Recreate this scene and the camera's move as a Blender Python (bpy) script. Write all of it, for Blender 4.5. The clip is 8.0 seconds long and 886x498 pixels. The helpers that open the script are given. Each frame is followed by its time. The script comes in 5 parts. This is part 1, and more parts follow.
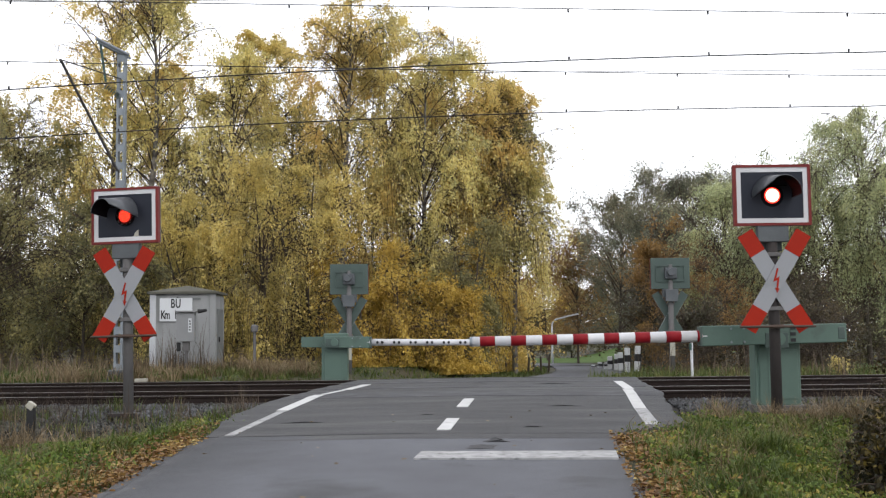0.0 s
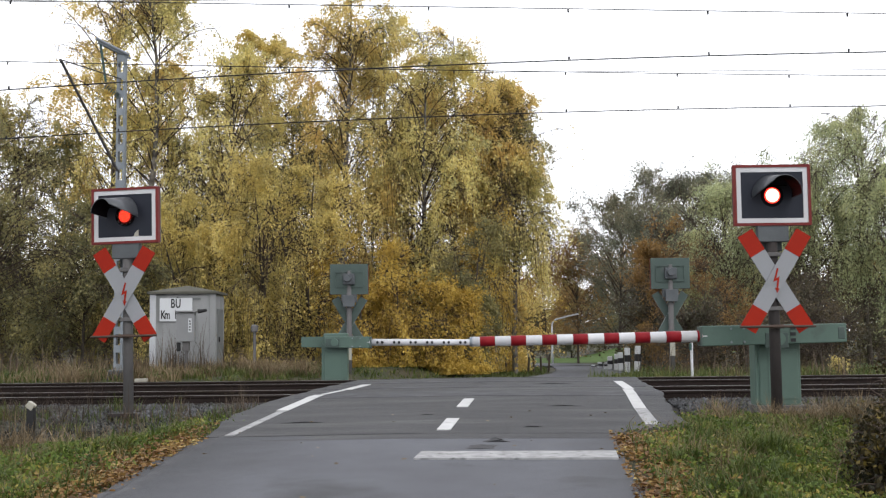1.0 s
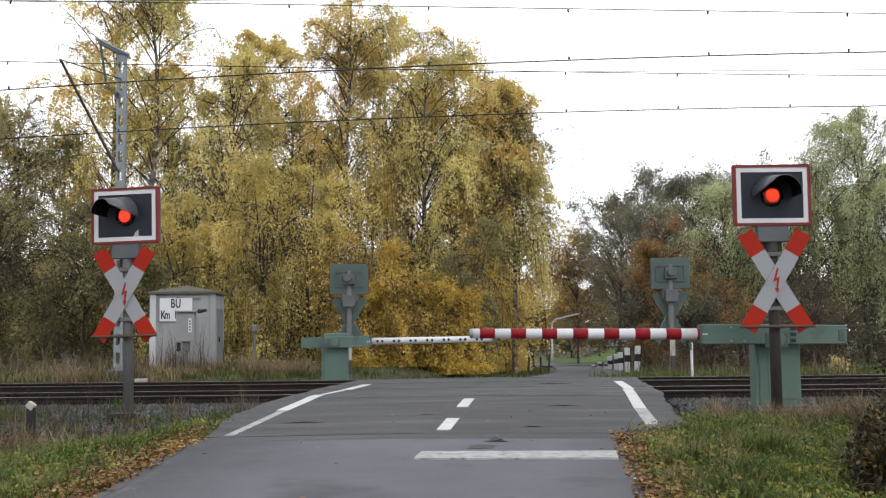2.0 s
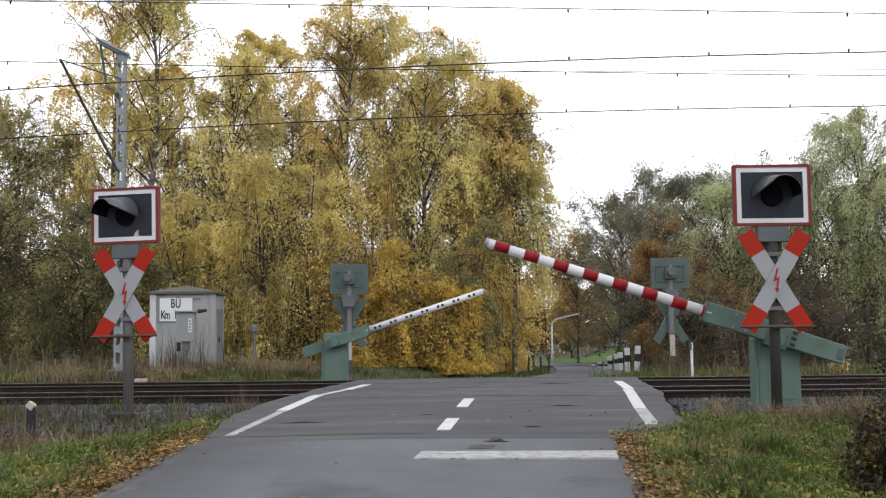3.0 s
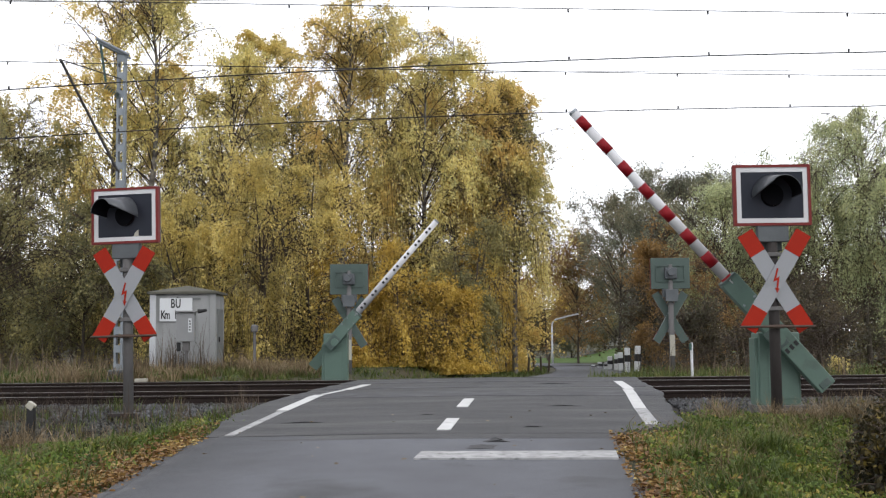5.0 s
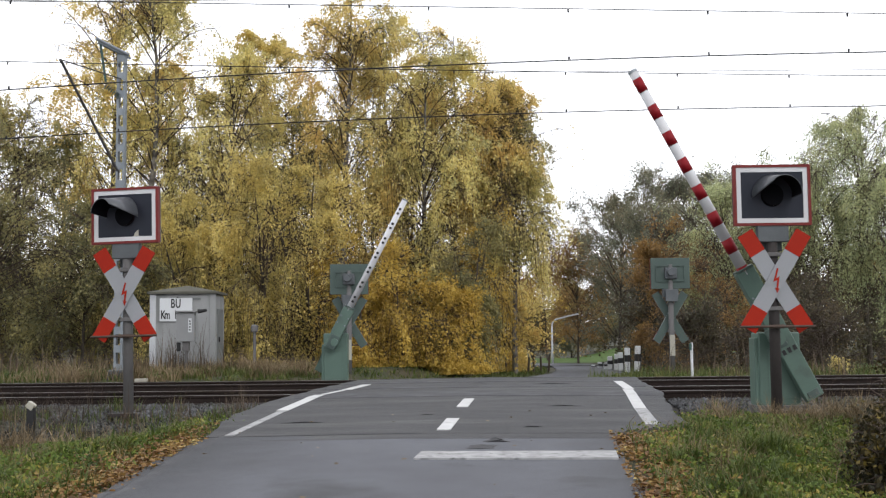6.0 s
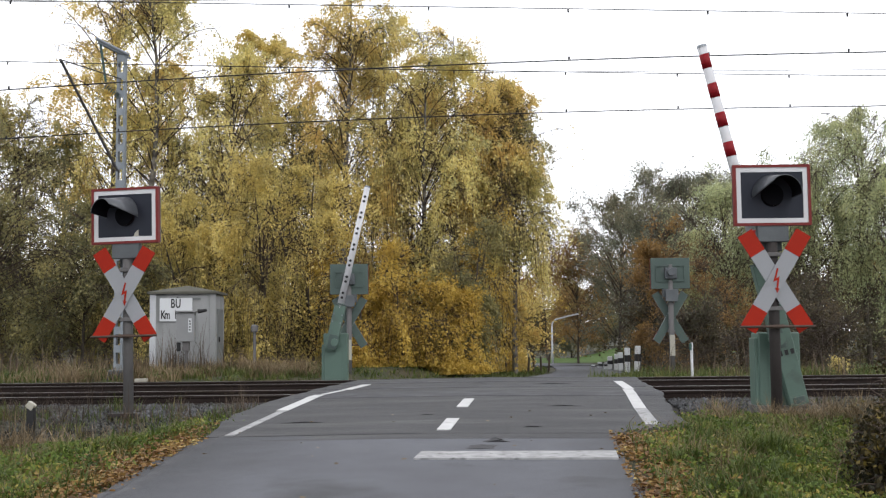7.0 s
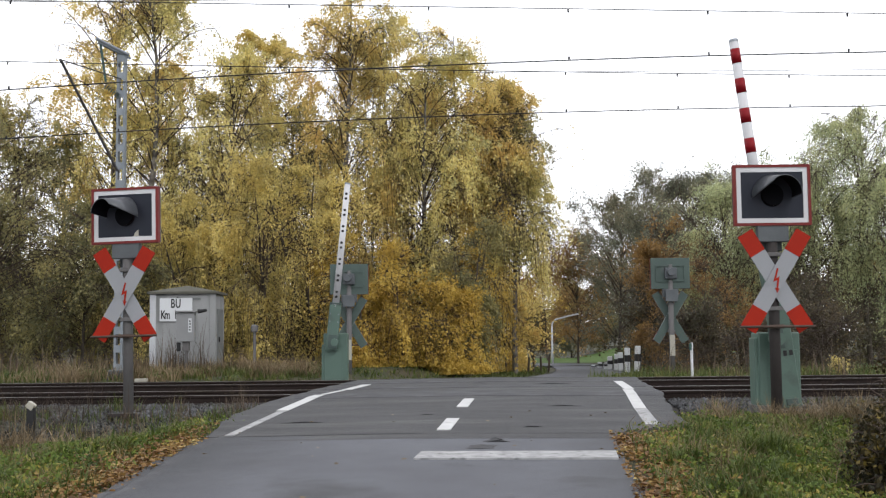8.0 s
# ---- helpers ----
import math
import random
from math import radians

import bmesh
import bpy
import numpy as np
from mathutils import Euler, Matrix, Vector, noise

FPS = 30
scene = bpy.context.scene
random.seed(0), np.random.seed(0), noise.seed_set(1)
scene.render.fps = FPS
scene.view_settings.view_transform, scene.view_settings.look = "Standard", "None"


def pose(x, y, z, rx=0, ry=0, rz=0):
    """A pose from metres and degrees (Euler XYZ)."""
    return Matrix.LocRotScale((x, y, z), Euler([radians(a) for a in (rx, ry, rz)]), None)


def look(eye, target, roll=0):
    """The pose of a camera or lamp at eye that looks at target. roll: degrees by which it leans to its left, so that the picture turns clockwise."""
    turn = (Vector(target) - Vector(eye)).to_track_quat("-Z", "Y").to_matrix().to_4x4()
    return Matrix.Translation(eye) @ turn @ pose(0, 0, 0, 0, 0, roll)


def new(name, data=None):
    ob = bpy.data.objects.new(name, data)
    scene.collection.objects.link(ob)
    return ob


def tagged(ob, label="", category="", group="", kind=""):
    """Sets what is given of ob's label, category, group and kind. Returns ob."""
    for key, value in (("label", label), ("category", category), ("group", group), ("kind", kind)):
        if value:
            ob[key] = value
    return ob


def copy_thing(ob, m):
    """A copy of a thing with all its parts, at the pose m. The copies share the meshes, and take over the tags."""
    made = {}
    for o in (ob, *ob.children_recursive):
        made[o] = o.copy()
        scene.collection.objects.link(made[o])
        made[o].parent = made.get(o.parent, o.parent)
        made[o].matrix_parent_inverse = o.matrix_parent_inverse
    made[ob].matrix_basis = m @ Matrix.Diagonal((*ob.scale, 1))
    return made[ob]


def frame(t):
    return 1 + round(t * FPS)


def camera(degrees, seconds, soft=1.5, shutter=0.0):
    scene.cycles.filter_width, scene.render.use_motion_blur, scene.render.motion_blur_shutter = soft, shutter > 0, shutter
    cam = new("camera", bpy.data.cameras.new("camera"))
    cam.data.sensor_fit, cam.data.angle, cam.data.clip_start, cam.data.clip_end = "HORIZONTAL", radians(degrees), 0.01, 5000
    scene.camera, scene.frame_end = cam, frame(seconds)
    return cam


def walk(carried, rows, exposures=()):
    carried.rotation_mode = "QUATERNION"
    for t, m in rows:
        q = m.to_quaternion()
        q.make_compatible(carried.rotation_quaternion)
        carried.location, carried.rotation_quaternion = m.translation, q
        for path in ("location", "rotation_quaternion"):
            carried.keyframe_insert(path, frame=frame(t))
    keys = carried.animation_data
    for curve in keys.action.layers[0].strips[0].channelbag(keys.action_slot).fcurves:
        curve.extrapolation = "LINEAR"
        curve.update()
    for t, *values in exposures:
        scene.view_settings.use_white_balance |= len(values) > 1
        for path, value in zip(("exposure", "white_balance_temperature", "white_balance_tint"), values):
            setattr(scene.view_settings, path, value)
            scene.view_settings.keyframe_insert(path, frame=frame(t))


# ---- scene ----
cam = camera(43.4, 8.0, 1.25)
EYE = (0.0, 0.0, 1.5)
view = look(EYE, (0.0, 100.0, 1.5 + 7.563), -0.6)
walk(cam, [(0.0, view), (8.0, view)])

# ---- light: an overcast autumn day ----
world = bpy.data.worlds.new("overcast_sky")
scene.world = world
world.use_nodes = True
wn, wl = world.node_tree.nodes, world.node_tree.links
wn.clear()
sky = wn.new("ShaderNodeTexSky")
sky.sky_type, sky.sun_disc = "NISHITA", False
sky.sun_elevation, sky.sun_rotation = radians(38), radians(150)
sky_gain = wn.new("ShaderNodeVectorMath")
sky_gain.operation = "SCALE"
sky_gain.inputs["Scale"].default_value = 0.14
wl.new(sky.outputs[0], sky_gain.inputs[0])
wtc = wn.new("ShaderNodeTexCoord")
wnoise = wn.new("ShaderNodeTexNoise")
wnoise.inputs["Scale"].default_value = 3.0
wnoise.inputs["Detail"].default_value = 4.0
wl.new(wtc.outputs["Generated"], wnoise.inputs["Vector"])
wramp = wn.new("ShaderNodeMapRange")
wramp.inputs["From Min"].default_value, wramp.inputs["From Max"].default_value = 0.30, 0.55
wramp.inputs["To Min"].default_value, wramp.inputs["To Max"].default_value = 0.80, 0.97
wl.new(wnoise.outputs["Fac"], wramp.inputs["Value"])
cloud = wn.new("ShaderNodeMix")
cloud.data_type = "RGBA"
cloud.inputs["B"].default_value = (1.69, 1.71, 1.80, 1)
wl.new(wramp.outputs["Result"], cloud.inputs["Factor"])
wl.new(sky_gain.outputs[0], cloud.inputs["A"])
wbg = wn.new("ShaderNodeBackground")
wbg.inputs["Strength"].default_value = 1.0
wl.new(cloud.outputs["Result"], wbg.inputs["Color"])
wout = wn.new("ShaderNodeOutputWorld")
wl.new(wbg.outputs[0], wout.inputs["Surface"])

sun_data = bpy.data.lights.new("sun", "SUN")
sun_data.energy, sun_data.angle, sun_data.color = 0.88, radians(25), (1.0, 0.98, 0.94)
sun = new("sun", sun_data)
sun.matrix_basis = look((0, 0, 0), (-0.39, 0.68, -0.62))


# ---- materials ----
def material(name, col, rough=0.6, metal=0.0, col2=None, scale=8.0, fine=90.0, amount=0.5, bump=0.15,
             stain=None, stain_scale=1.2, stain_edge=(0.55, 0.7), island=0.0, random_ob=0.0, stretch=(1, 1, 1), spec=0.35):
    """Two scales of variation, a stain layer and fine relief."""
    m = bpy.data.materials.new(name)
    m.use_nodes = True
    n, l = m.node_tree.nodes, m.node_tree.links
    bs = n["Principled BSDF"]
    tc = n.new("ShaderNodeTexCoord")
    mp = n.new("ShaderNodeMapping")
    mp.inputs["Scale"].default_value = stretch
    l.new(tc.outputs["Object"], mp.inputs["Vector"])
    n1 = n.new("ShaderNodeTexNoise")
    n1.inputs["Scale"].default_value, n1.inputs["Detail"].default_value = scale, 6.0
    n2 = n.new("ShaderNodeTexNoise")
    n2.inputs["Scale"].default_value, n2.inputs["Detail"].default_value = fine, 3.0
    l.new(mp.outputs[0], n1.inputs["Vector"])
    l.new(mp.outputs[0], n2.inputs["Vector"])
    add = n.new("ShaderNodeMath")
    add.operation = "MULTIPLY_ADD"
    add.inputs[1].default_value, add.inputs[2].default_value = 0.4, -0.2
    l.new(n2.outputs["Fac"], add.inputs[0])
    mixf = n.new("ShaderNodeMath")
    mixf.operation = "ADD"
    l.new(n1.outputs["Fac"], mixf.inputs[0])
    l.new(add.outputs[0], mixf.inputs[1])
    rng = n.new("ShaderNodeMapRange")
    rng.inputs["From Min"].default_value, rng.inputs["From Max"].default_value = 0.3, 0.7
    rng.inputs["To Min"].default_value, rng.inputs["To Max"].default_value = 0.0, amount
    l.new(mixf.outputs[0], rng.inputs["Value"])
    mix = n.new("ShaderNodeMix")
    mix.data_type = "RGBA"
    c2 = col2 or tuple(c * 0.55 for c in col)
    mix.inputs["A"].default_value, mix.inputs["B"].default_value = (*col, 1), (*c2, 1)
    l.new(rng.outputs["Result"], mix.inputs["Factor"])
    out = mix.outputs["Result"]
    if stain:
        n3 = n.new("ShaderNodeTexNoise")
        n3.inputs["Scale"].default_value, n3.inputs["Detail"].default_value = stain_scale, 7.0
        l.new(mp.outputs[0], n3.inputs["Vector"])
        r3 = n.new("ShaderNodeMapRange")
        r3.inputs["From Min"].default_value, r3.inputs["From Max"].default_value = stain_edge
        l.new(n3.outputs["Fac"], r3.inputs["Value"])
        mx3 = n.new("ShaderNodeMix")
        mx3.data_type = "RGBA"
        mx3.inputs["B"].default_value = (*stain, 1)
        l.new(r3.outputs["Result"], mx3.inputs["Factor"])
        l.new(out, mx3.inputs["A"])
        out = mx3.outputs["Result"]
    if island or random_ob:
        if island:
            geo = n.new("ShaderNodeNewGeometry")
            src = geo.outputs["Random Per Island"]
        else:
            src = n.new("ShaderNodeObjectInfo").outputs["Random"]
        hsv = n.new("ShaderNodeHueSaturation")
        k = island or random_ob
        vr = n.new("ShaderNodeMapRange")
        vr.inputs["To Min"].default_value, vr.inputs["To Max"].default_value = 1 - k, 1 + k
        l.new(src, vr.inputs["Value"])
        l.new(vr.outputs["Result"], hsv.inputs["Value"])
        l.new(out, hsv.inputs["Color"])
        out = hsv.outputs["Color"]
    l.new(out, bs.inputs["Base Color"])
    bs.inputs["Roughness"].default_value, bs.inputs["Metallic"].default_value = rough, metal
    bs.inputs["Specular IOR Level"].default_value = spec
    if bump:
        b = n.new("ShaderNodeBump")
        b.inputs["Strength"].default_value, b.inputs["Distance"].default_value = bump, 0.01
        l.new(n2.outputs["Fac"], b.inputs["Height"])
        l.new(b.outputs[0], bs.inputs["Normal"])
    return m


def leaf_material(name, cols, patch=0.35, through_light=0.35):
    """Leaves: a colour for each leaf out of a ramp, shifted by broad patches that also paint in lit and shaded clumps;
    light shines through.
    """
    m = bpy.data.materials.new(name)
    m.use_nodes = True
    n, l = m.node_tree.nodes, m.node_tree.links
    bs = n["Principled BSDF"]
    geo = n.new("ShaderNodeNewGeometry")
    tc = n.new("ShaderNodeTexCoord")
    ns = n.new("ShaderNodeTexNoise")
    ns.inputs["Scale"].default_value, ns.inputs["Detail"].default_value = patch, 3.0
    l.new(tc.outputs["Object"], ns.inputs["Vector"])
    oi = n.new("ShaderNodeObjectInfo")
    a = n.new("ShaderNodeMath")
    a.operation = "MULTIPLY_ADD"
    a.inputs[1].default_value = 0.5
    l.new(geo.outputs["Random Per Island"], a.inputs[0])
    b = n.new("ShaderNodeMath")
    b.operation = "MULTIPLY_ADD"
    b.inputs[1].default_value, b.inputs[2].default_value = 2.1, -0.78
    l.new(ns.outputs["Fac"], b.inputs[0])
    l.new(b.outputs[0], a.inputs[2])
    ramp = n.new("ShaderNodeValToRGB")
    el = ramp.color_ramp.elements
    while len(el) < len(cols):
        el.new(0.5)
    for i, c in enumerate(cols):
        el[i].position, el[i].color = i / (len(cols) - 1), (*c, 1)
    l.new(a.outputs[0], ramp.inputs["Fac"])
    l.new(ramp.outputs["Color"], bs.inputs["Base Color"])
    bs.inputs["Roughness"].default_value = 0.55
    bs.inputs["Specular IOR Level"].default_value = 0.25
    tr = n.new("ShaderNodeBsdfTranslucent")
    l.new(ramp.outputs["Color"], tr.inputs["Color"])
    mx = n.new("ShaderNodeMixShader")
    mx.inputs["Fac"].default_value = through_light
    l.new(bs.outputs[0], mx.inputs[1])
    l.new(tr.outputs[0], mx.inputs[2])
    l.new(mx.outputs[0], n["Material Output"].inputs["Surface"])
    return m


M_ASPHALT = material("asphalt_old", (0.098, 0.101, 0.114), 0.85, 0, (0.074, 0.075, 0.085), 1.3, 140, 0.9, 0.5,
                     (0.053, 0.054, 0.058), 0.8, (0.56, 0.68))


def edge_dirt(m, col, slope, base, near, far):
    """Dark crumbled dirt that thickens towards one edge of a road running along x = slope * y + base."""
    n, l = m.node_tree.nodes, m.node_tree.links
    bs = n["Principled BSDF"]
    old = bs.inputs["Base Color"].links[0].from_socket
    tc = n.new("ShaderNodeTexCoord")
    dot = n.new("ShaderNodeVectorMath")
    dot.operation = "DOT_PRODUCT"
    dot.inputs[1].default_value = (1.0, -slope, 0.0)
    l.new(tc.outputs["Object"], dot.inputs[0])
    ns = n.new("ShaderNodeTexNoise")
    ns.inputs["Scale"].default_value, ns.inputs["Detail"].default_value, ns.inputs["Roughness"].default_value = 1.6, 8.0, 0.7
    l.new(tc.outputs["Object"], ns.inputs["Vector"])
    add = n.new("ShaderNodeMath")
    add.operation = "MULTIPLY_ADD"
    add.inputs[1].default_value = 1.6
    l.new(ns.outputs["Fac"], add.inputs[0])
    l.new(dot.outputs["Value"], add.inputs[2])
    mr = n.new("ShaderNodeMapRange")
    mr.inputs["From Min"].default_value, mr.inputs["From Max"].default_value = base + near + 0.8, base + far + 0.8
    mr.inputs["To Max"].default_value = 0.9
    l.new(add.outputs[0], mr.inputs["Value"])
    mx = n.new("ShaderNodeMix")
    mx.data_type = "RGBA"
    mx.inputs["B"].default_value = (*col, 1)
    l.new(mr.outputs["Result"], mx.inputs["Factor"])
    l.new(old, mx.inputs["A"])
    l.new(mx.outputs["Result"], bs.inputs["Base Color"])


edge_dirt(M_ASPHALT, (0.043, 0.044, 0.048), 0.1, -1.25, -1.0, -2.3)
edge_dirt(M_ASPHALT, (0.055, 0.056, 0.06), 0.1, -1.25, 1.1, 2.3)
M_ASPHALT_NEW = material("asphalt_crossing", (0.061, 0.061, 0.064), 0.8, 0, (0.036, 0.036, 0.038), 1.6, 110, 0.95, 0.6,
                         (0.083, 0.083, 0.083), 1.1, (0.53, 0.70), stretch=(0.45, 2.2, 1))
M_ASPHALT_DARK = material("asphalt_shoulder", (0.057, 0.058, 0.063), 0.8, 0, (0.031, 0.031, 0.035), 2.6, 60, 0.95, 0.6, (0.077, 0.077, 0.082), 1.8, (0.5, 0.66))
M_TAR = material("tar", (0.021, 0.021, 0.023), 0.7, 0, (0.014, 0.014, 0.016), 3.0, 120, 0.8, 0.4)
M_LINE = material("road_paint", (0.503, 0.503, 0.496), 0.7, 0, (0.354, 0.354, 0.354), 7, 60, 0.6, 0.2, (0.193, 0.193, 0.193), 9, (0.62, 0.75))
M_LINE_WORN = material("road_paint_worn", (0.335, 0.335, 0.335), 0.75, 0, (0.193, 0.193, 0.193), 8, 60, 0.8, 0.2, (0.110, 0.110, 0.110), 10, (0.55, 0.7))
M_SOIL = material("soil", (0.036, 0.034, 0.017), 0.95, 0, (0.023, 0.029, 0.009), 1.5, 40, 0.9, 0.6, (0.049, 0.038, 0.019), 0.4, (0.5, 0.65))
M_MEADOW = material("meadow", (0.064, 0.110, 0.019), 0.95, 0, (0.045, 0.077, 0.017), 1.0, 30, 0.9, 0.4)
M_BALLAST = material("ballast_stone", (0.077, 0.079, 0.084), 0.9, 0, (0.023, 0.022, 0.020), 6, 60, 0.8, 0.4, (0.035, 0.033, 0.023), 0.45, (0.46, 0.62), island=0.7)
M_BALLAST_BED = material("ballast_bed", (0.029, 0.026, 0.023), 0.95, 0, (0.017, 0.014, 0.013), 12, 60, 0.9, 0.8)
M_RAIL = material("rusty_rail", (0.027, 0.019, 0.017), 0.85, 0.1, (0.017, 0.013, 0.011), 5, 60, 0.8, 0.3, spec=0.15)
M_RAIL_TOP = material("polished_rail", (0.226, 0.213, 0.204), 0.4, 1.0, (0.130, 0.122, 0.117), 0.6, 50, 0.8, 0.05)
M_SLEEPER = material("sleeper", (0.042, 0.036, 0.030), 0.9, 0, (0.026, 0.022, 0.018), 5, 50, 0.8, 0.3)
M_GREEN = material("green_paint", (0.080, 0.128, 0.104), 0.5, 0, (0.063, 0.102, 0.083), 2.2, 40, 0.7, 0.06, (0.051, 0.068, 0.058), 2.5, (0.60, 0.78))
M_GREEN_DARK = material("green_paint_weathered", (0.059, 0.087, 0.076), 0.6, 0, (0.042, 0.061, 0.055), 3.0, 40, 0.7, 0.08, (0.090, 0.106, 0.100), 3.0, (0.6, 0.75))
M_WHITE = material("white_reflective", (0.516, 0.516, 0.528), 0.45, 0, (0.425, 0.425, 0.438), 3.0, 60, 0.5, 0.04, (0.322, 0.322, 0.310), 2.0, (0.62, 0.8))
M_CROSS_WHITE = material("cross_white", (0.248, 0.255, 0.270), 0.5, 0, (0.206, 0.212, 0.225), 3.0, 60, 0.5, 0.04, (0.168, 0.174, 0.174), 2.5, (0.58, 0.8), spec=0.2)
M_RED = material("red_reflective", (0.197, 0.007, 0.011), 0.5, 0, (0.153, 0.005, 0.010), 4.0, 60, 0.6, 0.04, spec=0.15)
M_CROSS_RED = material("cross_red", (0.290, 0.017, 0.006), 0.55, 0, (0.225, 0.013, 0.006), 4.0, 60, 0.6, 0.04, (0.180, 0.013, 0.008), 3.0, (0.57, 0.78), spec=0.12)
M_EDGE_RED = material("faded_red_edge", (0.155, 0.023, 0.021), 0.6, 0, (0.110, 0.019, 0.018), 5.0, 60, 0.6, 0.05, spec=0.2)
M_PANEL = material("blackened_panel", (0.020, 0.023, 0.033), 0.5, 0, (0.015, 0.017, 0.024), 2.0, 40, 0.7, 0.04, (0.032, 0.034, 0.044), 2.5, (0.58, 0.8), spec=0.15)
M_BLACK = material("black_paint", (0.009, 0.009, 0.010), 0.5, 0, (0.013, 0.013, 0.013), 4.0, 50, 0.6, 0.05)
M_HOOD = material("sooty_hood", (0.065, 0.070, 0.078), 0.38, 0, (0.043, 0.046, 0.052), 4.0, 50, 0.6, 0.05, spec=0.5)
# Black for the added shutter and for shade coloured in under the hood.
M_UNLIT_BLACK = material("unlit_black", (0.006, 0.006, 0.008), 0.9, 0, (0.004, 0.004, 0.005), 4.0, 50, 0.6, 0.0, spec=0.05)
M_POST_DARK = material("dark_rusty_post", (0.043, 0.037, 0.036), 0.8, 0.1, (0.024, 0.021, 0.019), 3.0, 40, 0.8, 0.1, (0.065, 0.043, 0.035), 3.0, (0.56, 0.74), stretch=(1, 1, 0.35))
M_BOX = material("grey_steel_box", (0.097, 0.106, 0.113), 0.6, 0.2, (0.070, 0.077, 0.083), 4.0, 40, 0.7, 0.06, (0.051, 0.051, 0.051), 3.0, (0.56, 0.72))
M_GALV = material("galvanised_steel", (0.232, 0.257, 0.277), 0.55, 0.5, (0.168, 0.187, 0.206), 4.0, 40, 0.7, 0.06, (0.129, 0.136, 0.136), 2.0, (0.58, 0.8))
M_POST = material("weathered_post", (0.129, 0.125, 0.125), 0.75, 0.2, (0.077, 0.072, 0.070), 3.0, 40, 0.8, 0.1, (0.064, 0.045, 0.036), 3.0, (0.60, 0.76), stretch=(1, 1, 0.35))
M_RUST = material("rusty_iron", (0.083, 0.055, 0.042), 0.85, 0.1, (0.045, 0.032, 0.026), 6.0, 60, 0.8, 0.2)
M_WIRE = material("copper_wire", (0.029, 0.029, 0.032), 0.6, 0.3, (0.019, 0.019, 0.019), 3.0, 40, 0.5, 0.0)
M_INSUL = material("green_insulator", (0.032, 0.077, 0.064), 0.3, 0, (0.026, 0.058, 0.051), 4.0, 40, 0.5, 0.0)
M_CONCRETE = material("concrete", (0.261, 0.265, 0.265), 0.9, 0, (0.204, 0.209, 0.209), 2.0, 60, 0.8, 0.3, (0.143, 0.148, 0.143), 1.6, (0.53, 0.75), stretch=(1.6, 1.6, 0.35))
M_CONCRETE_PALE = material("pale_concrete", (0.435, 0.443, 0.461), 0.9, 0, (0.348, 0.357, 0.365), 2.0, 60, 0.8, 0.3, (0.243, 0.243, 0.243), 1.6, (0.55, 0.75), stretch=(1.6, 1.6, 0.35))
M_ROOF = material("mossy_roof", (0.097, 0.093, 0.077), 0.9, 0, (0.058, 0.058, 0.045), 4.0, 50, 0.8, 0.3)
M_GREY_BOX = material("grey_cabinet", (0.219, 0.223, 0.225), 0.55, 0, (0.180, 0.183, 0.187), 3.0, 50, 0.6, 0.05)
M_GREY_DOOR = material("grey_green_door", (0.142, 0.151, 0.148), 0.7, 0, (0.110, 0.116, 0.116), 3.0, 50, 0.7, 0.08)
M_LABEL = material("yellowed_label", (0.335, 0.322, 0.270), 0.6, 0, (0.257, 0.244, 0.206), 3.0, 50, 0.6, 0.03)
M_SIGN = material("white_sign", (0.528, 0.541, 0.554), 0.5, 0, (0.451, 0.463, 0.477), 2.0, 50, 0.5, 0.02)
M_BARK = material("bark", (0.079, 0.065, 0.051), 0.95, 0, (0.037, 0.030, 0.025), 4.0, 30, 0.9, 0.5, stretch=(1, 1, 0.3))
M_BARK_BIRCH = material("birch_bark", (0.222, 0.204, 0.176), 0.9, 0, (0.065, 0.054, 0.046), 3.0, 25, 0.9, 0.4, (0.037, 0.033, 0.027), 2.0, (0.5, 0.62), stretch=(1, 1, 1.6))
M_TWIG = material("twigs", (0.070, 0.051, 0.039), 0.95, 0, (0.041, 0.030, 0.025), 4.0, 30, 0.8, 0.0)
M_LEAF_BIRCH = leaf_material("birch_leaves", [(0.388, 0.376, 0.183), (0.582, 0.519, 0.215), (0.747, 0.630, 0.236), (0.834, 0.713, 0.311)], 0.6, 0.45)
M_LEAF_YELLOW = leaf_material("yellow_leaves", [(0.307, 0.260, 0.123), (0.523, 0.436, 0.159), (0.686, 0.547, 0.179), (0.758, 0.631, 0.275)], 0.5, 0.45)
M_LEAF_AMBER = leaf_material("amber_leaves", [(0.291, 0.200, 0.054), (0.436, 0.303, 0.069), (0.549, 0.381, 0.078), (0.581, 0.433, 0.107)], 0.8, 0.4)
M_LEAF_MOSS = leaf_material("moss_green_leaves", [(0.114, 0.115, 0.064), (0.182, 0.176, 0.087), (0.266, 0.240, 0.101), (0.357, 0.296, 0.115)], 0.6, 0.4)
M_LEAF_GOLD = leaf_material("gold_leaves", [(0.436, 0.371, 0.161), (0.620, 0.502, 0.189), (0.746, 0.571, 0.198), (0.717, 0.502, 0.189)], 0.6, 0.45)
M_LEAF_OLIVE = leaf_material("olive_leaves", [(0.218, 0.217, 0.109), (0.319, 0.301, 0.143), (0.429, 0.375, 0.159), (0.520, 0.417, 0.159)], 0.6, 0.45)
M_LEAF_WILLOW = leaf_material("willow_leaves", [(0.325, 0.373, 0.205), (0.412, 0.455, 0.249), (0.487, 0.505, 0.270), (0.508, 0.496, 0.237)], 0.6, 0.45)
